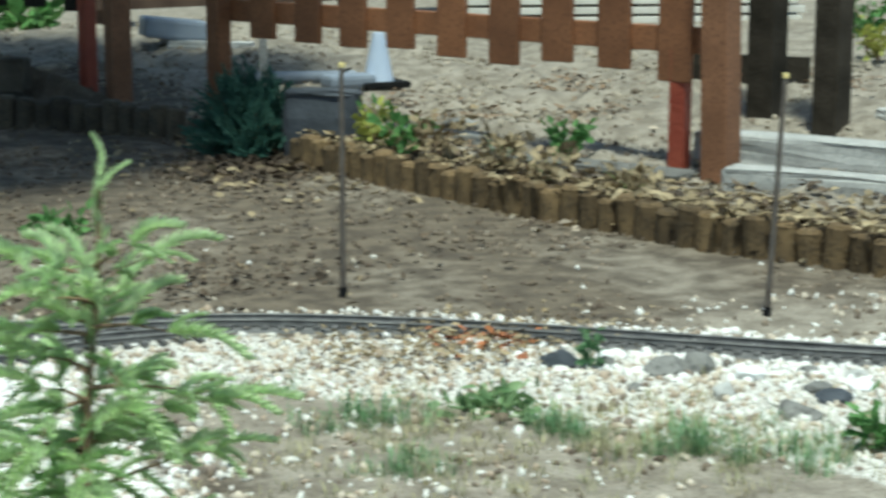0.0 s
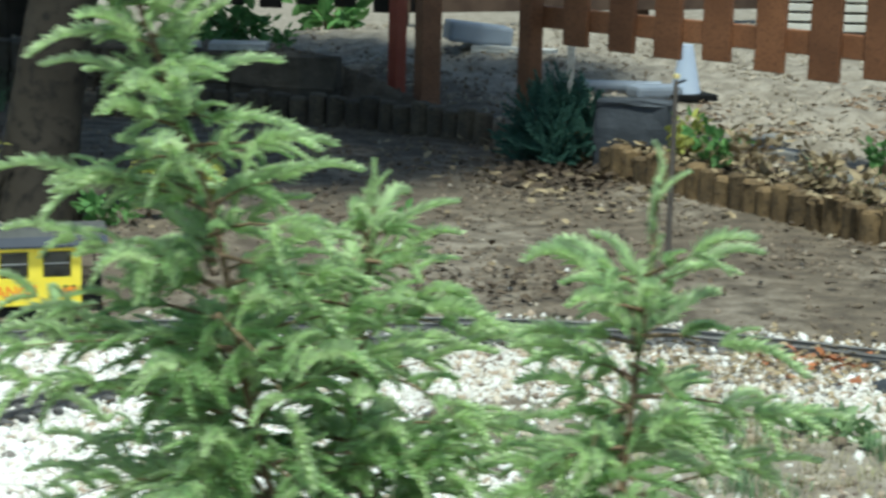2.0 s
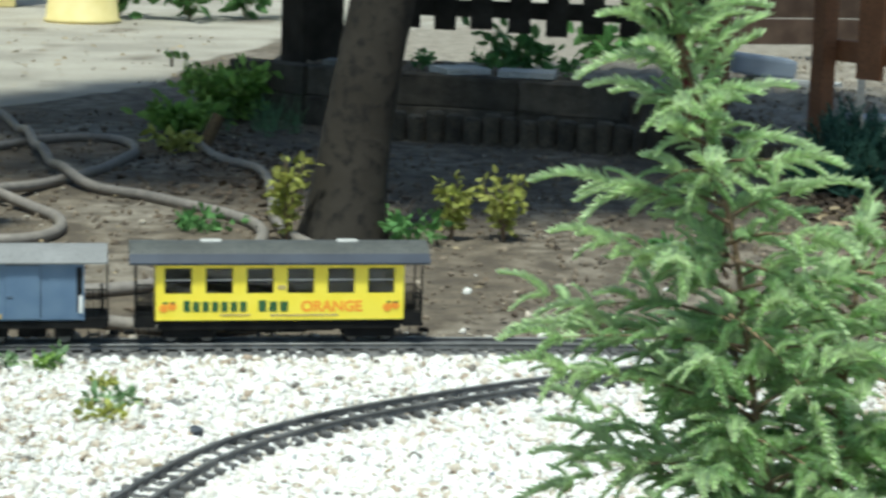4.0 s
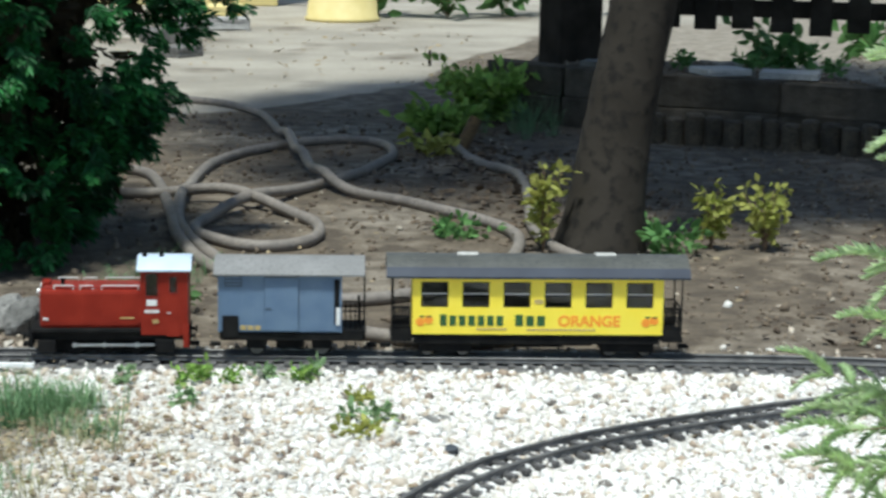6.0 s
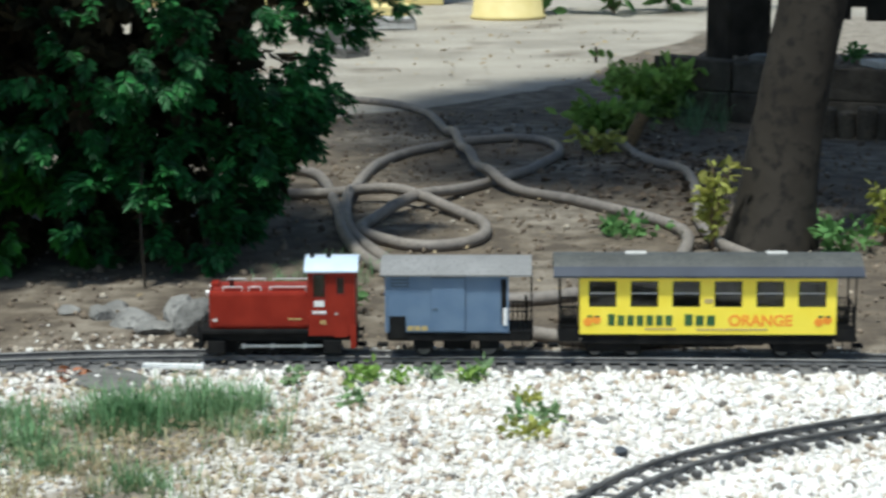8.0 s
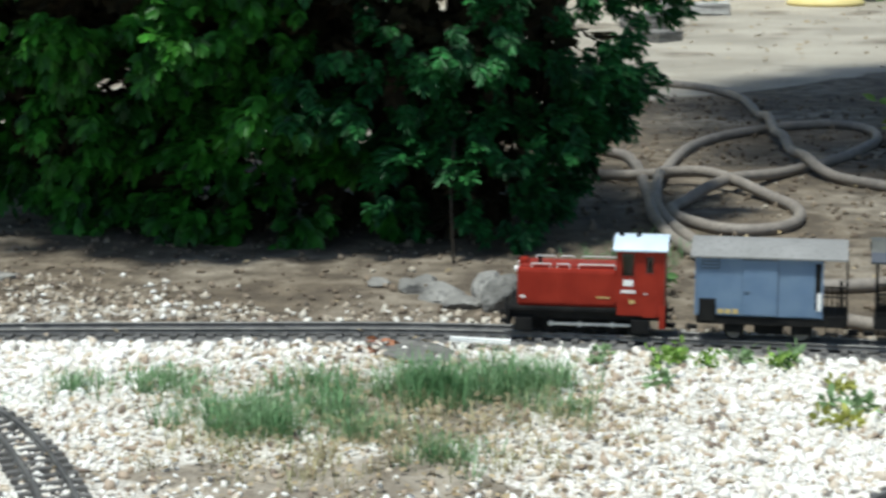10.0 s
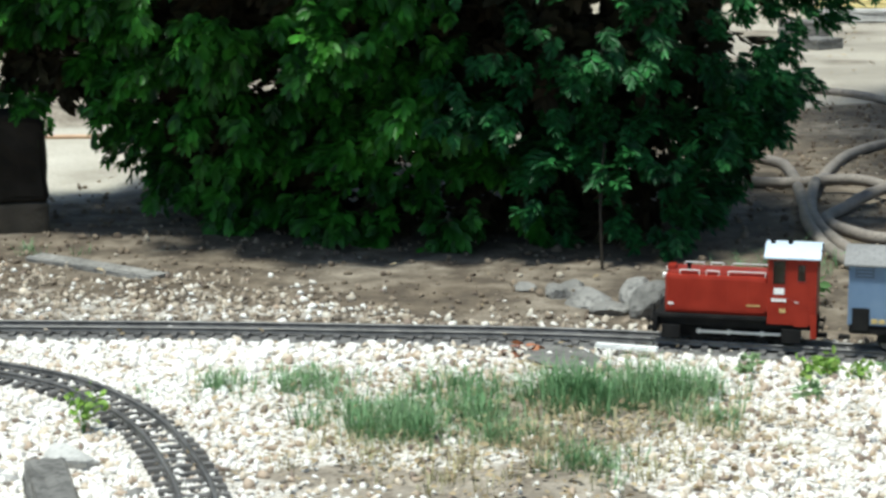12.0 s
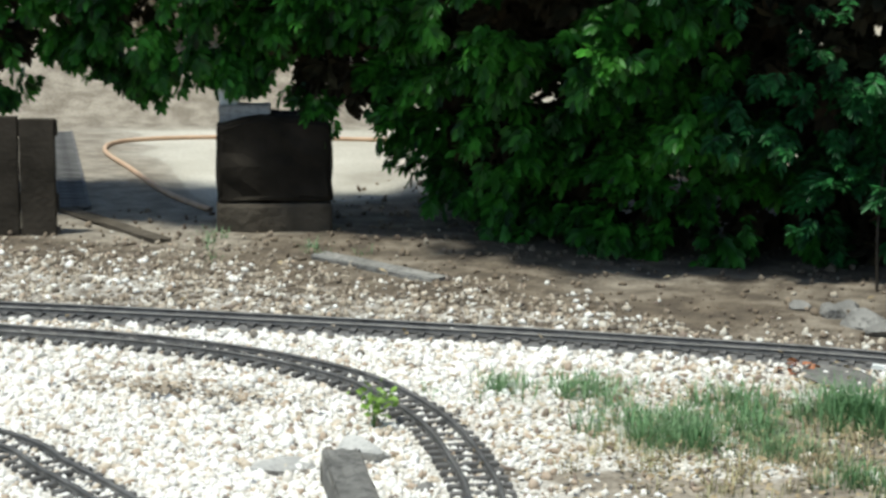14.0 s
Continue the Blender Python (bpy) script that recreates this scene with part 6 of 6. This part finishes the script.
for k, (x, y) in enumerate([(-0.116, 3.09), (0.075, 3.235), (0.02, 3.25), (-0.05, 3.225), (-0.22, 3.215), (-0.09, 3.25), (0.095, 3.25), (-0.125, 3.22)]):
    leafy_plant("small green weed at the edge of the track", x, y, 0.024, 0.025, 40, "ivy" if k % 2 else "pale_weed", 20 + k, 0.016, 4)
leafy_plant("dark green weed in the gravel bank", 2.12, 1.97, 0.06, 0.07, 90, "weed", 31, 0.03, 7)
leafy_plant("green weed behind the track", -0.17, 3.80, 0.05, 0.05, 60, "weed", 32, 0.024, 6)
for k, (x, y, h, s, m) in enumerate([(2.62, 4.50, 0.14, 0.09, "weed"), (2.66, 4.36, 0.13, 0.10, "dry_leaf"), (2.70, 4.10, 0.10, 0.09, "dry_leaf"), (2.60, 4.62, 0.12, 0.07, "yellow_weed"), (2.74, 3.92, 0.08, 0.09, "dry_leaf"), (3.0, 4.25, 0.10, 0.07, "weed"), (2.80, 3.66, 0.07, 0.08, "dry_leaf")]):
    leafy_plant("withered leafy plant behind the log edging", x, y, h, s, 150, m, 40 + k, 0.032, 8, "plant", "withered_plant", "plants in the bed")
leafy_plant("low dark plant on the sand", 2.05, 7.5, 0.2, 0.18, 160, "weed", 51, 0.06, 8, "plant", "withered_plant", "plants in the bed")
leafy_plant("green and yellowing plant on the sand bed", 4.72, 5.08, 0.20, 0.10, 160, "weed", 52, 0.04, 9, "plant", "withered_plant", "plants in the bed")
leafy_plant("yellowing plant on the sand bed", 4.66, 4.95, 0.12, 0.10, 120, "yellow_weed", 53, 0.035, 8, "plant", "withered_plant", "plants in the bed")
leafy_plant("broad-leaved dark green plant on the sand", 2.62, 8.05, 0.16, 0.16, 70, "weed", 54, 0.10, 7, "plant", "withered_plant", "plants in the bed")
for k, (x, y) in enumerate([(1.52, 6.85), (1.75, 6.8), (2.0, 6.6)]):
    leafy_plant("small dark weed on the raised bed", x, y, 0.07, 0.05, 50, "weed", 56 + k, 0.03, 5)
for k, (x, y) in enumerate([(0.75, 12.7), (1.2, 12.6), (1.6, 12.9), (2.1, 13.0)]):
    leafy_plant("leafy green shrub beyond the pale path", x, y, 0.45, 0.35, 260, "weed", 60 + k, 0.10, 10, "shrub", "shrub")


def blades(name, label, tufts, mat, seed):
    """Grass in tufts: each blade a bent narrow strip."""
    g = np.random.default_rng(seed)
    v, f, base = [], [], 0
    for x, y, r, h, n in tufts:
        n = int(n * 1.2)
        few = max(2, n // 16)
        heart = g.normal(0, r * 0.50, (few, 2)) * g.uniform(0.4, 1.5, (few, 1))
        own = g.integers(0, few, n)
        off = g.normal(0, 0.011, (n, 2))
        q = heart[own] + off
        z = height(x + q[:, 0], y + q[:, 1])
        for k in range(n):
            a = math.atan2(off[k, 1], off[k, 0]) + g.normal(0, 0.5)
            hh = h * g.uniform(0.35, 1.75)
            out = np.array([math.cos(a), math.sin(a), 0]) * hh * g.uniform(0.2, 0.8)
            s = np.array([-math.sin(a), math.cos(a), 0]) * 0.0009
            p0 = np.array([x + q[k, 0], y + q[k, 1], z[k] - 0.003])
            p1, p2 = p0 + out * 0.4 + np.array([0, 0, hh * 0.65]), p0 + out + np.array([0, 0, hh * g.uniform(0.6, 1.0)])
            v += [p0 - s, p0 + s, p1 + s * 0.8, p1 - s * 0.8, p2]
            f += [(base, base + 1, base + 2), (base, base + 2, base + 3), (base + 3, base + 2, base + 4)]
            base += 5
    me = raw_mesh(name, np.array(v), np.array(f), mat)
    tagged(mesh_part(name, me, None), label, "grass", kind="stuff")


blades("grass", "tufts of soft green grass growing through gravel",
       [(-1.07, 2.95, 0.07, 0.026, 260), (-0.93, 2.98, 0.075, 0.03, 380), (-0.72, 2.76, 0.095, 0.04, 900), (-0.66, 3.00, 0.085, 0.034, 450), (-0.46, 2.99, 0.10, 0.05, 1100), (-0.34, 3.04, 0.085, 0.045, 700), (-0.40, 2.63, 0.06, 0.03, 260), (-0.24, 2.9, 0.07, 0.026, 260), (-0.60, 2.86, 0.08, 0.034, 360), (-0.55, 2.75, 0.07, 0.03, 260), (-0.8, 2.85, 0.06, 0.028, 200)], "grass", 2)
blades("grass", "blue-green grass tufts on dry earth before the train",
       [(1.52, 2.45, 0.09, 0.035, 260), (1.87, 2.10, 0.09, 0.04, 300), (1.45, 2.20, 0.06, 0.028, 160), (1.75, 2.28, 0.08, 0.034, 200), (2.0, 2.0, 0.10, 0.035, 240), (-0.21, 4.16, 0.13, 0.042, 220), (-0.30, 4.02, 0.10, 0.032, 110), (-2.2, 4.0, 0.16, 0.025, 70), (-1.9, 3.98, 0.12, 0.025, 60), (0.9, 6.7, 0.2, 0.1, 200)], "grass", 3)
blades("dry_grass", "dry yellowish grass on bare earth",
       [(1.6, 2.36, 0.20, 0.018, 700), (1.8, 2.2, 0.26, 0.018, 1000), (1.5, 2.12, 0.24, 0.016, 700), (1.95, 2.1, 0.20, 0.018, 700), (1.35, 2.3, 0.24, 0.015, 400), (-0.5, 2.86, 0.24, 0.024, 520), (-0.42, 2.68, 0.22, 0.024, 480), (-0.62, 2.62, 0.20, 0.022, 340), (-0.3, 2.86, 0.16, 0.024, 240), (-0.75, 2.7, 0.16, 0.020, 200), (2.1, 2.0, 0.13, 0.028, 200)], "dry_grass", 4)


def litter(name, label, n, place, mat, size, seed, least=-1.0):
    g = np.random.default_rng(seed)
    p = np.array([place(g) for _ in range(n)])
    z = np.maximum(height(p[:, 0], p[:, 1]), least) + 0.004 + g.uniform(0, 0.012, n)
    a = g.uniform(0, 6.28, n)
    d = np.stack([np.cos(a), np.sin(a), g.normal(0, 0.3, n)], -1)
    m = posed(facing(d, g), g.uniform(0.6, 1.4, n) * size, np.c_[p, z])
    y = m[:, :, 1] / np.linalg.norm(m[:, :, 1], axis=1, keepdims=True)
    up = np.array([0, 0, 1.0]) + g.normal(0, 0.35, (n, 3))
    x = np.cross(y, up); x /= np.linalg.norm(x, axis=1, keepdims=True)
    s = np.linalg.norm(m[:, :, 1], axis=1)[:, None, None]
    m[:, :, :3] = np.stack([x, y, np.cross(x, y)], -1) * s
    tagged(mesh_part(name, merged(name, LEAF_V, LEAF_F, m, mat), None), label, "leaves", kind="stuff")


def by_edging(g):
    k = g.integers(0, 7)
    (ax, ay), (bx, by) = EDGING[k], EDGING[k + 1]
    t = g.uniform()
    return ax + (bx - ax) * t + abs(g.normal(0.10, 0.14)), ay + (by - ay) * t + g.normal(0, 0.05)


litter("leaf_litter", "dry yellow-brown leaves along the log edging", 2600, by_edging, "dry_leaf", 0.027, 1)
litter("leaf_litter", "dark brown rotting leaves behind the log edging", 1300, by_edging, "mulch", 0.032, 24)


def on_logs(g):
    k = g.integers(0, 7)
    (ax, ay), (bx, by) = EDGING[k], EDGING[k + 1]
    t = g.uniform()
    return ax + (bx - ax) * t + g.normal(0.03, 0.03), ay + (by - ay) * t + g.normal(0, 0.05)


litter("leaf_litter", "dry curled leaves hanging over the log tops", 420, on_logs, "dry_leaf", 0.027, 10, 0.085)


def scraps(g):
    heaps = ((2.95, 4.6), (3.2, 5.1), (2.85, 4.2), (3.5, 4.9), (3.1, 5.5), (3.7, 5.4), (2.9, 5.2), (4.3, 4.7))
    x, y = heaps[g.integers(0, len(heaps))]
    return x + g.normal(0, 0.09), y + g.normal(0, 0.09)


litter("leaf_litter", "brown plant scraps strewn over the sand bed", 420, lambda g: (g.uniform(2.6, 4.4), g.uniform(3.6, 7.5)), "brush", 0.026, 11)
litter("leaf_litter", "small heaps of dry plant scraps on the sand bed", 620, scraps, "twig", 0.024, 13)
litter("leaf_litter", "orange-brown fallen leaves beside the track", 90, lambda g: (1.92 + g.normal(0, 0.05), 2.80 + g.normal(0, 0.06)), "orange_leaf", 0.022, 2)
litter("leaf_litter", "tan leaf crumbs on the gravel bank", 1100, lambda g: (1.85 + g.normal(0, 0.16), 2.80 + g.normal(0, 0.10)), "dry_leaf", 0.014, 3)
litter("leaf_litter", "dark brown leaf litter around the feathery bush", 520, lambda g: (2.36 + g.normal(0, 0.13), 4.86 + g.normal(0, 0.13)), "mulch", 0.030, 21)
litter("leaf_litter", "brown leaf flecks on the earth before the log edging", 520, lambda g: (g.uniform(1.3, 2.75), g.uniform(3.35, 5.3)), "mulch", 0.020, 22)
litter("leaf_litter", "dark brown plant scraps along the edge of the track", 260, lambda g: (1.5 + g.normal(0, 0.3), 3.50 + g.normal(0, 0.12)), "mulch", 0.022, 23)
litter("leaf_litter", "dark brown plant scraps on the shaded soil by the shrubs", 520, lambda g: (0.72 + g.normal(0, 0.16), 5.5 + g.normal(0, 0.55)), "mulch", 0.030, 25)
litter("leaf_litter", "brown leaves lying under the fence", 260, lambda g: (2.45 + g.normal(0, 0.3), 4.9 + g.normal(0, 0.5)), "dry_leaf", 0.032, 4)
litter("leaf_litter", "brown leaves scattered on the gravel and soil", 240, lambda g: (g.uniform(-2.2, 2.2), g.uniform(2.3, 5.2)), "dry_leaf", 0.016, 5)
litter("leaf_litter", "brown leaf mulch patches between the tracks", 420, lambda g: ((-1.62, -1.42, -1.55)[g.integers(0, 3)] + g.normal(0, 0.08), 2.71 + g.normal(0, 0.035)), "brush", 0.013, 7)
litter("leaf_litter", "small brown flecks on the white gravel", 260, lambda g: (g.uniform(-2.4, 1.6), g.uniform(2.2, 3.3)), "brush", 0.010, 12)
litter("leaf_litter", "brown leaves blown over the pale path", 170, lambda g: (g.uniform(-0.8, 1.2), g.uniform(8.0, 12.0)), "dry_leaf", 0.03, 8)
litter("leaf_litter", "tan leaf crumbs between the grass tufts", 1700, lambda g: (-0.52 + g.normal(0, 0.25), 2.80 + g.normal(0, 0.2)), "dry_leaf", 0.012, 9)
litter("leaf_litter", "reddish leaves lying by the track", 16, lambda g: (-0.62 + g.normal(0, 0.02), 3.27 + g.normal(0, 0.02)), "orange_leaf", 0.02, 6)


def fine_bush(label, x, y, r, h, n, mat, seed):
    b = thing("feathery_bush", label, "bush", "", (x, y, height_at(x, y)))
    g = np.random.default_rng(seed)
    d = g.normal(size=(n, 3)); d[:, 2] = np.abs(d[:, 2]) * 1.2
    d /= np.linalg.norm(d, axis=1, keepdims=True)
    p = d * g.uniform(0.35, 1, (n, 1)) * np.array([r, r, h])
    tv, tf = shoot(g, 26)
    mesh_part("needles", merged("needles", tv, tf, posed(facing(d + np.array([0, 0, 0.3]), g), g.uniform(0.07, 0.11, n), p), mat), None, b)
    for k in range(6):
        e = np.array([math.cos(k * 1.1) * r * 0.7, math.sin(k * 1.1) * r * 0.7, h * 0.7])
        c = curve3([(0, 0, -0.01), e * 0.5, e], 5)
        tube("stem", c, np.linspace(0.008, 0.003, len(c)), "twig", b, 6, 0, k)


fine_bush("dark blue-green feathery bush by the fence", 2.47, 5.16, 0.145, 0.20, 620, "blue_needle", 5)

# ---- things at the back ----


def turned(name, label, category, profile, at, mat, tilt=(0, 0), sides=28):
    bm = bmesh.new()
    rings = [[bm.verts.new((r * math.cos(a * 2 * math.pi / sides), r * math.sin(a * 2 * math.pi / sides), z)) for a in range(sides)] for r, z in profile]
    for p, q in zip(rings, rings[1:]):
        for k in range(sides):
            f = bm.faces.new((p[k], p[(k + 1) % sides], q[(k + 1) % sides], q[k]))
            f.smooth = True
    bm.faces.new(rings[0][::-1]); bm.faces.new(rings[-1])
    ob = part(name, bm, mat)
    ob.matrix_world = pose(*at, tilt[0], tilt[1], 0)
    return tagged(ob, label, category)


cone = thing("garden_cone_light", "pale grey cone standing on a dark base on sand", "cone", "", (3.17, 5.78, height_at(3.17, 5.78)))
bm = bmesh.new(); rod(bm, (0.02, 0, 0.015), (0.02, 0, 0.180), 0.052, 24, 0.020)
part("shade", bm, "pale_blue", cone, "pale blue-grey cone", smooth=False)
part("pan", one_box(-0.18, -0.01, -0.05, 0.05, 0.0, 0.045, bevel=0.014), "grey_plastic", cone)
part("base", one_box(-0.06, 0.11, -0.07, 0.07, -0.005, 0.018, bevel=0.005), "black_plastic", cone)
pipe = part("grey_pipe", rod(bmesh.new(), (-0.20, 0, 0), (0.16, 0, 0), 0.022, 14), "grey_plastic")
pipe.matrix_world = pose(3.08, 6.1, height_at(3.08, 6.1) + 0.03, 0, 0, -20)
tagged(pipe, "grey plastic pipe lying on the sand", "pipe")
tub = part("grey_tub", one_box(-0.13, 0.13, -0.08, 0.08, 0, 0.08, bevel=0.014), "grey_plastic")
tub.matrix_world = pose(2.98, 7.2, height_at(2.98, 7.2), 0, 6, -10)
tagged(tub, "low grey plastic tub lying on the sand", "tub")

turned("bucket", "pale yellow bucket standing upside down on the path", "bucket", [(0.235, 0.0), (0.24, 0.02), (0.225, 0.03), (0.19, 0.36), (0.185, 0.38), (0.02, 0.385)], (0.50, 12.25, 0.0), "pot_yellow")
slab("grey paving slabs stacked beside the path", -0.30, 11.55, 0.0, 4, 0.42, 0.5, 0.07, seed=21)
slab("pale board lying on grey paving slabs", -0.32, 11.7, 0.072, 2, 0.40, 0.4, 0.05, "pot_yellow", seed=22)
slab("small grey stone heap at the edge of the path", -0.52, 10.4, 0.0, 20, 0.22, 0.2, 0.08, "rock", seed=23)
slab("small grey stone at the edge of the path", -0.40, 9.6, 0.0, 50, 0.18, 0.14, 0.05, "rock", seed=24)


def board_stack(x, y, turn, n):
    s = thing("board_stack", "stack of pale sawn boards lying on the sand", "boards", "", (x, y, height_at(x, y)), turn)
    for k in range(n):
        for j in range(2):
            dx = 0.03 * math.sin(k * 2.7 + j)
            part("board", one_box(-0.75 + dx, 0.75 + dx, -0.13 + j * 0.135, -0.005 + j * 0.135, k * 0.042, k * 0.042 + 0.03, bevel=0.003), "pale_board", s)
        for q in (-0.55, 0.0, 0.55):
            if k < n - 1:
                part("spacer", one_box(q - 0.015, q + 0.015, -0.12, 0.12, k * 0.042 + 0.03, k * 0.042 + 0.042), "dark_timber", s)


board_stack(5.05, 7.05, -20, 5)


def shed_wall(x, y, turn, n):
    s = thing("board_wall", "dark brown board wall far behind the fence", "wall", "", (x, y, 0.1), turn)
    for k in range(n):
        part("board", one_box(-1.6, 1.6, -0.02, 0.02, k * 0.145, k * 0.145 + 0.138, bevel=0.004), "brown_board", s)
    for q in (-1.55, 0.0, 1.55):
        part("post", one_box(q - 0.04, q + 0.04, 0.021, 0.08, -0.1, n * 0.145, bevel=0.004), "brown_board", s)


shed_wall(5.1, 10.0, 8, 8)
peg = part("iron_peg", rod(bmesh.new(), (0, 0, -0.02), (0, 0, 0.075), 0.009, 8, 0.006), "dark_timber")
peg.matrix_world = pose(0.80, 9.2, 0.0)
tagged(peg, "short dark iron peg standing in the path", "peg")
stub = part("wood_stub", rod(bmesh.new(), (0, 0, 0), (0.05, 0.02, 0.10), 0.022, 12), "log")
stub.matrix_world = pose(0.66, 6.25, 0.0)
tagged(stub, "short broken wooden stub on dark soil", "stub")
house = part("plinth_wall", one_box(-3.2, 3.2, 0, 0.25, 0, 2.6, bevel=0.01), "pot_yellow")
house.matrix_world = pose(-3.1, 13.6, 0)
tagged(house, "pale rendered house wall behind the path", "wall", kind="structure")


def stump_block():
    s = thing("timber_block", "dark weathered timber block standing under the hedge", "block", "", (-2.137, 4.278, 0), 27)
    g = np.random.default_rng(15)
    bm = one_box(-0.140, 0.140, -0.09, 0.09, 0.072, 0.280, bevel=0.012)
    bmesh.ops.subdivide_edges(bm, edges=bm.edges[:], cuts=4, use_grid_fill=True)
    for v in bm.verts:
        v.co += Vector(g.normal(0, 0.0022, 3)) - v.co.normalized() * 0.012 * noise.noise(v.co * 11)
        v.co.z -= 0.02 * abs(v.co.x / 0.135) ** 4 * (v.co.z > 0.24)
    part("block", bm, "dark_timber", s)
    part("foot_slab", one_box(-0.143, 0.143, -0.094, 0.094, -0.01, 0.069, bevel=0.01), "dark_wall", s)


stump_block()
slab("flat pale stone lying on the dark timber block", -2.195, 4.235, 0.262, 24, 0.125, 0.07, 0.045, "concrete", seed=98)
slab("pale rough stone standing on a flat stone", -2.232, 4.222, 0.304, 20, 0.042, 0.04, 0.085, "white_rock", "stone_lump", seed=97)


def board_screen():
    s = thing("board_screen", "dark upright board screen with narrow light gaps", "screen", "", (-2.75, 3.84, 0), 25)
    for k in range(5):
        part("board", one_box(-0.22 + k * 0.088, -0.22 + k * 0.088 + 0.0845, -0.012, 0.012, -0.01, 0.285 + 0.006 * (k % 2), bevel=0.003), "dark_timber", s)
    for z in (0.06, 0.24):
        part("batten", one_box(-0.22, 0.22, 0.012, 0.03, z, z + 0.04, bevel=0.002), "dark_timber", s)


board_screen()


def drain_channel(x, y, turn, length, w):
    d = thing("drain_channel", "narrow slotted grey drain channel along the pale path", "drain", "", (x, y, 0.0), turn)
    for s in (-1, 1):
        part("edge", one_box(-length / 2, length / 2, *sorted((s * w / 2, s * (w / 2 - 0.008))), -0.01, 0.012, bevel=0.001), "tie", d)
    part("trough", one_box(-length / 2, length / 2, -w / 2 + 0.008, w / 2 - 0.008, -0.01, 0.003), "black_plastic", d)
    n = int(length / 0.026)
    first = part("slat", one_box(-0.006, 0.006, -w / 2 + 0.008, w / 2 - 0.008, 0.0035, 0.0105, bevel=0.001), "tie", d)
    for k in range(n):
        o = mesh_part("slat", first.data, None, d) if k else first
        o.matrix_local = pose(-length / 2 + (k + 0.5) * length / n, 0, 0)


drain_channel(-3.15, 4.93, -56.5, 1.60, 0.085)
# dark slab added where the dirt edge lies in shadow
slab("dark strip for the shadowed, dirty edge under the hedge", -2.52, 4.11, -0.037, -33, 0.60, 0.05, 0.045, "dark_wall", seed=32)


def brush_pile():
    b = thing("brush_pile", "heap of dry brown brushwood beyond the path", "brush pile", "", (-3.62, 6.75, height_at(-3.62, 6.75) - 0.06))
    g = np.random.default_rng(77)
    n = 7000
    d = g.normal(size=(n, 3)); d[:, 2] = np.abs(d[:, 2]); d /= np.linalg.norm(d, axis=1, keepdims=True)
    p = d * np.array([0.75, 0.35, 0.34]) * g.uniform(0.6, 1.0, (n, 1))
    tv, tf = spray(7, g)
    tagged(mesh_part("brushwood", merged("brushwood", tv, tf, posed(facing(d * 0.4 + g.normal(0, 0.6, d.shape), g), g.uniform(0.022, 0.048, n), p), "brush"), None, b), kind="stuff")


brush_pile()
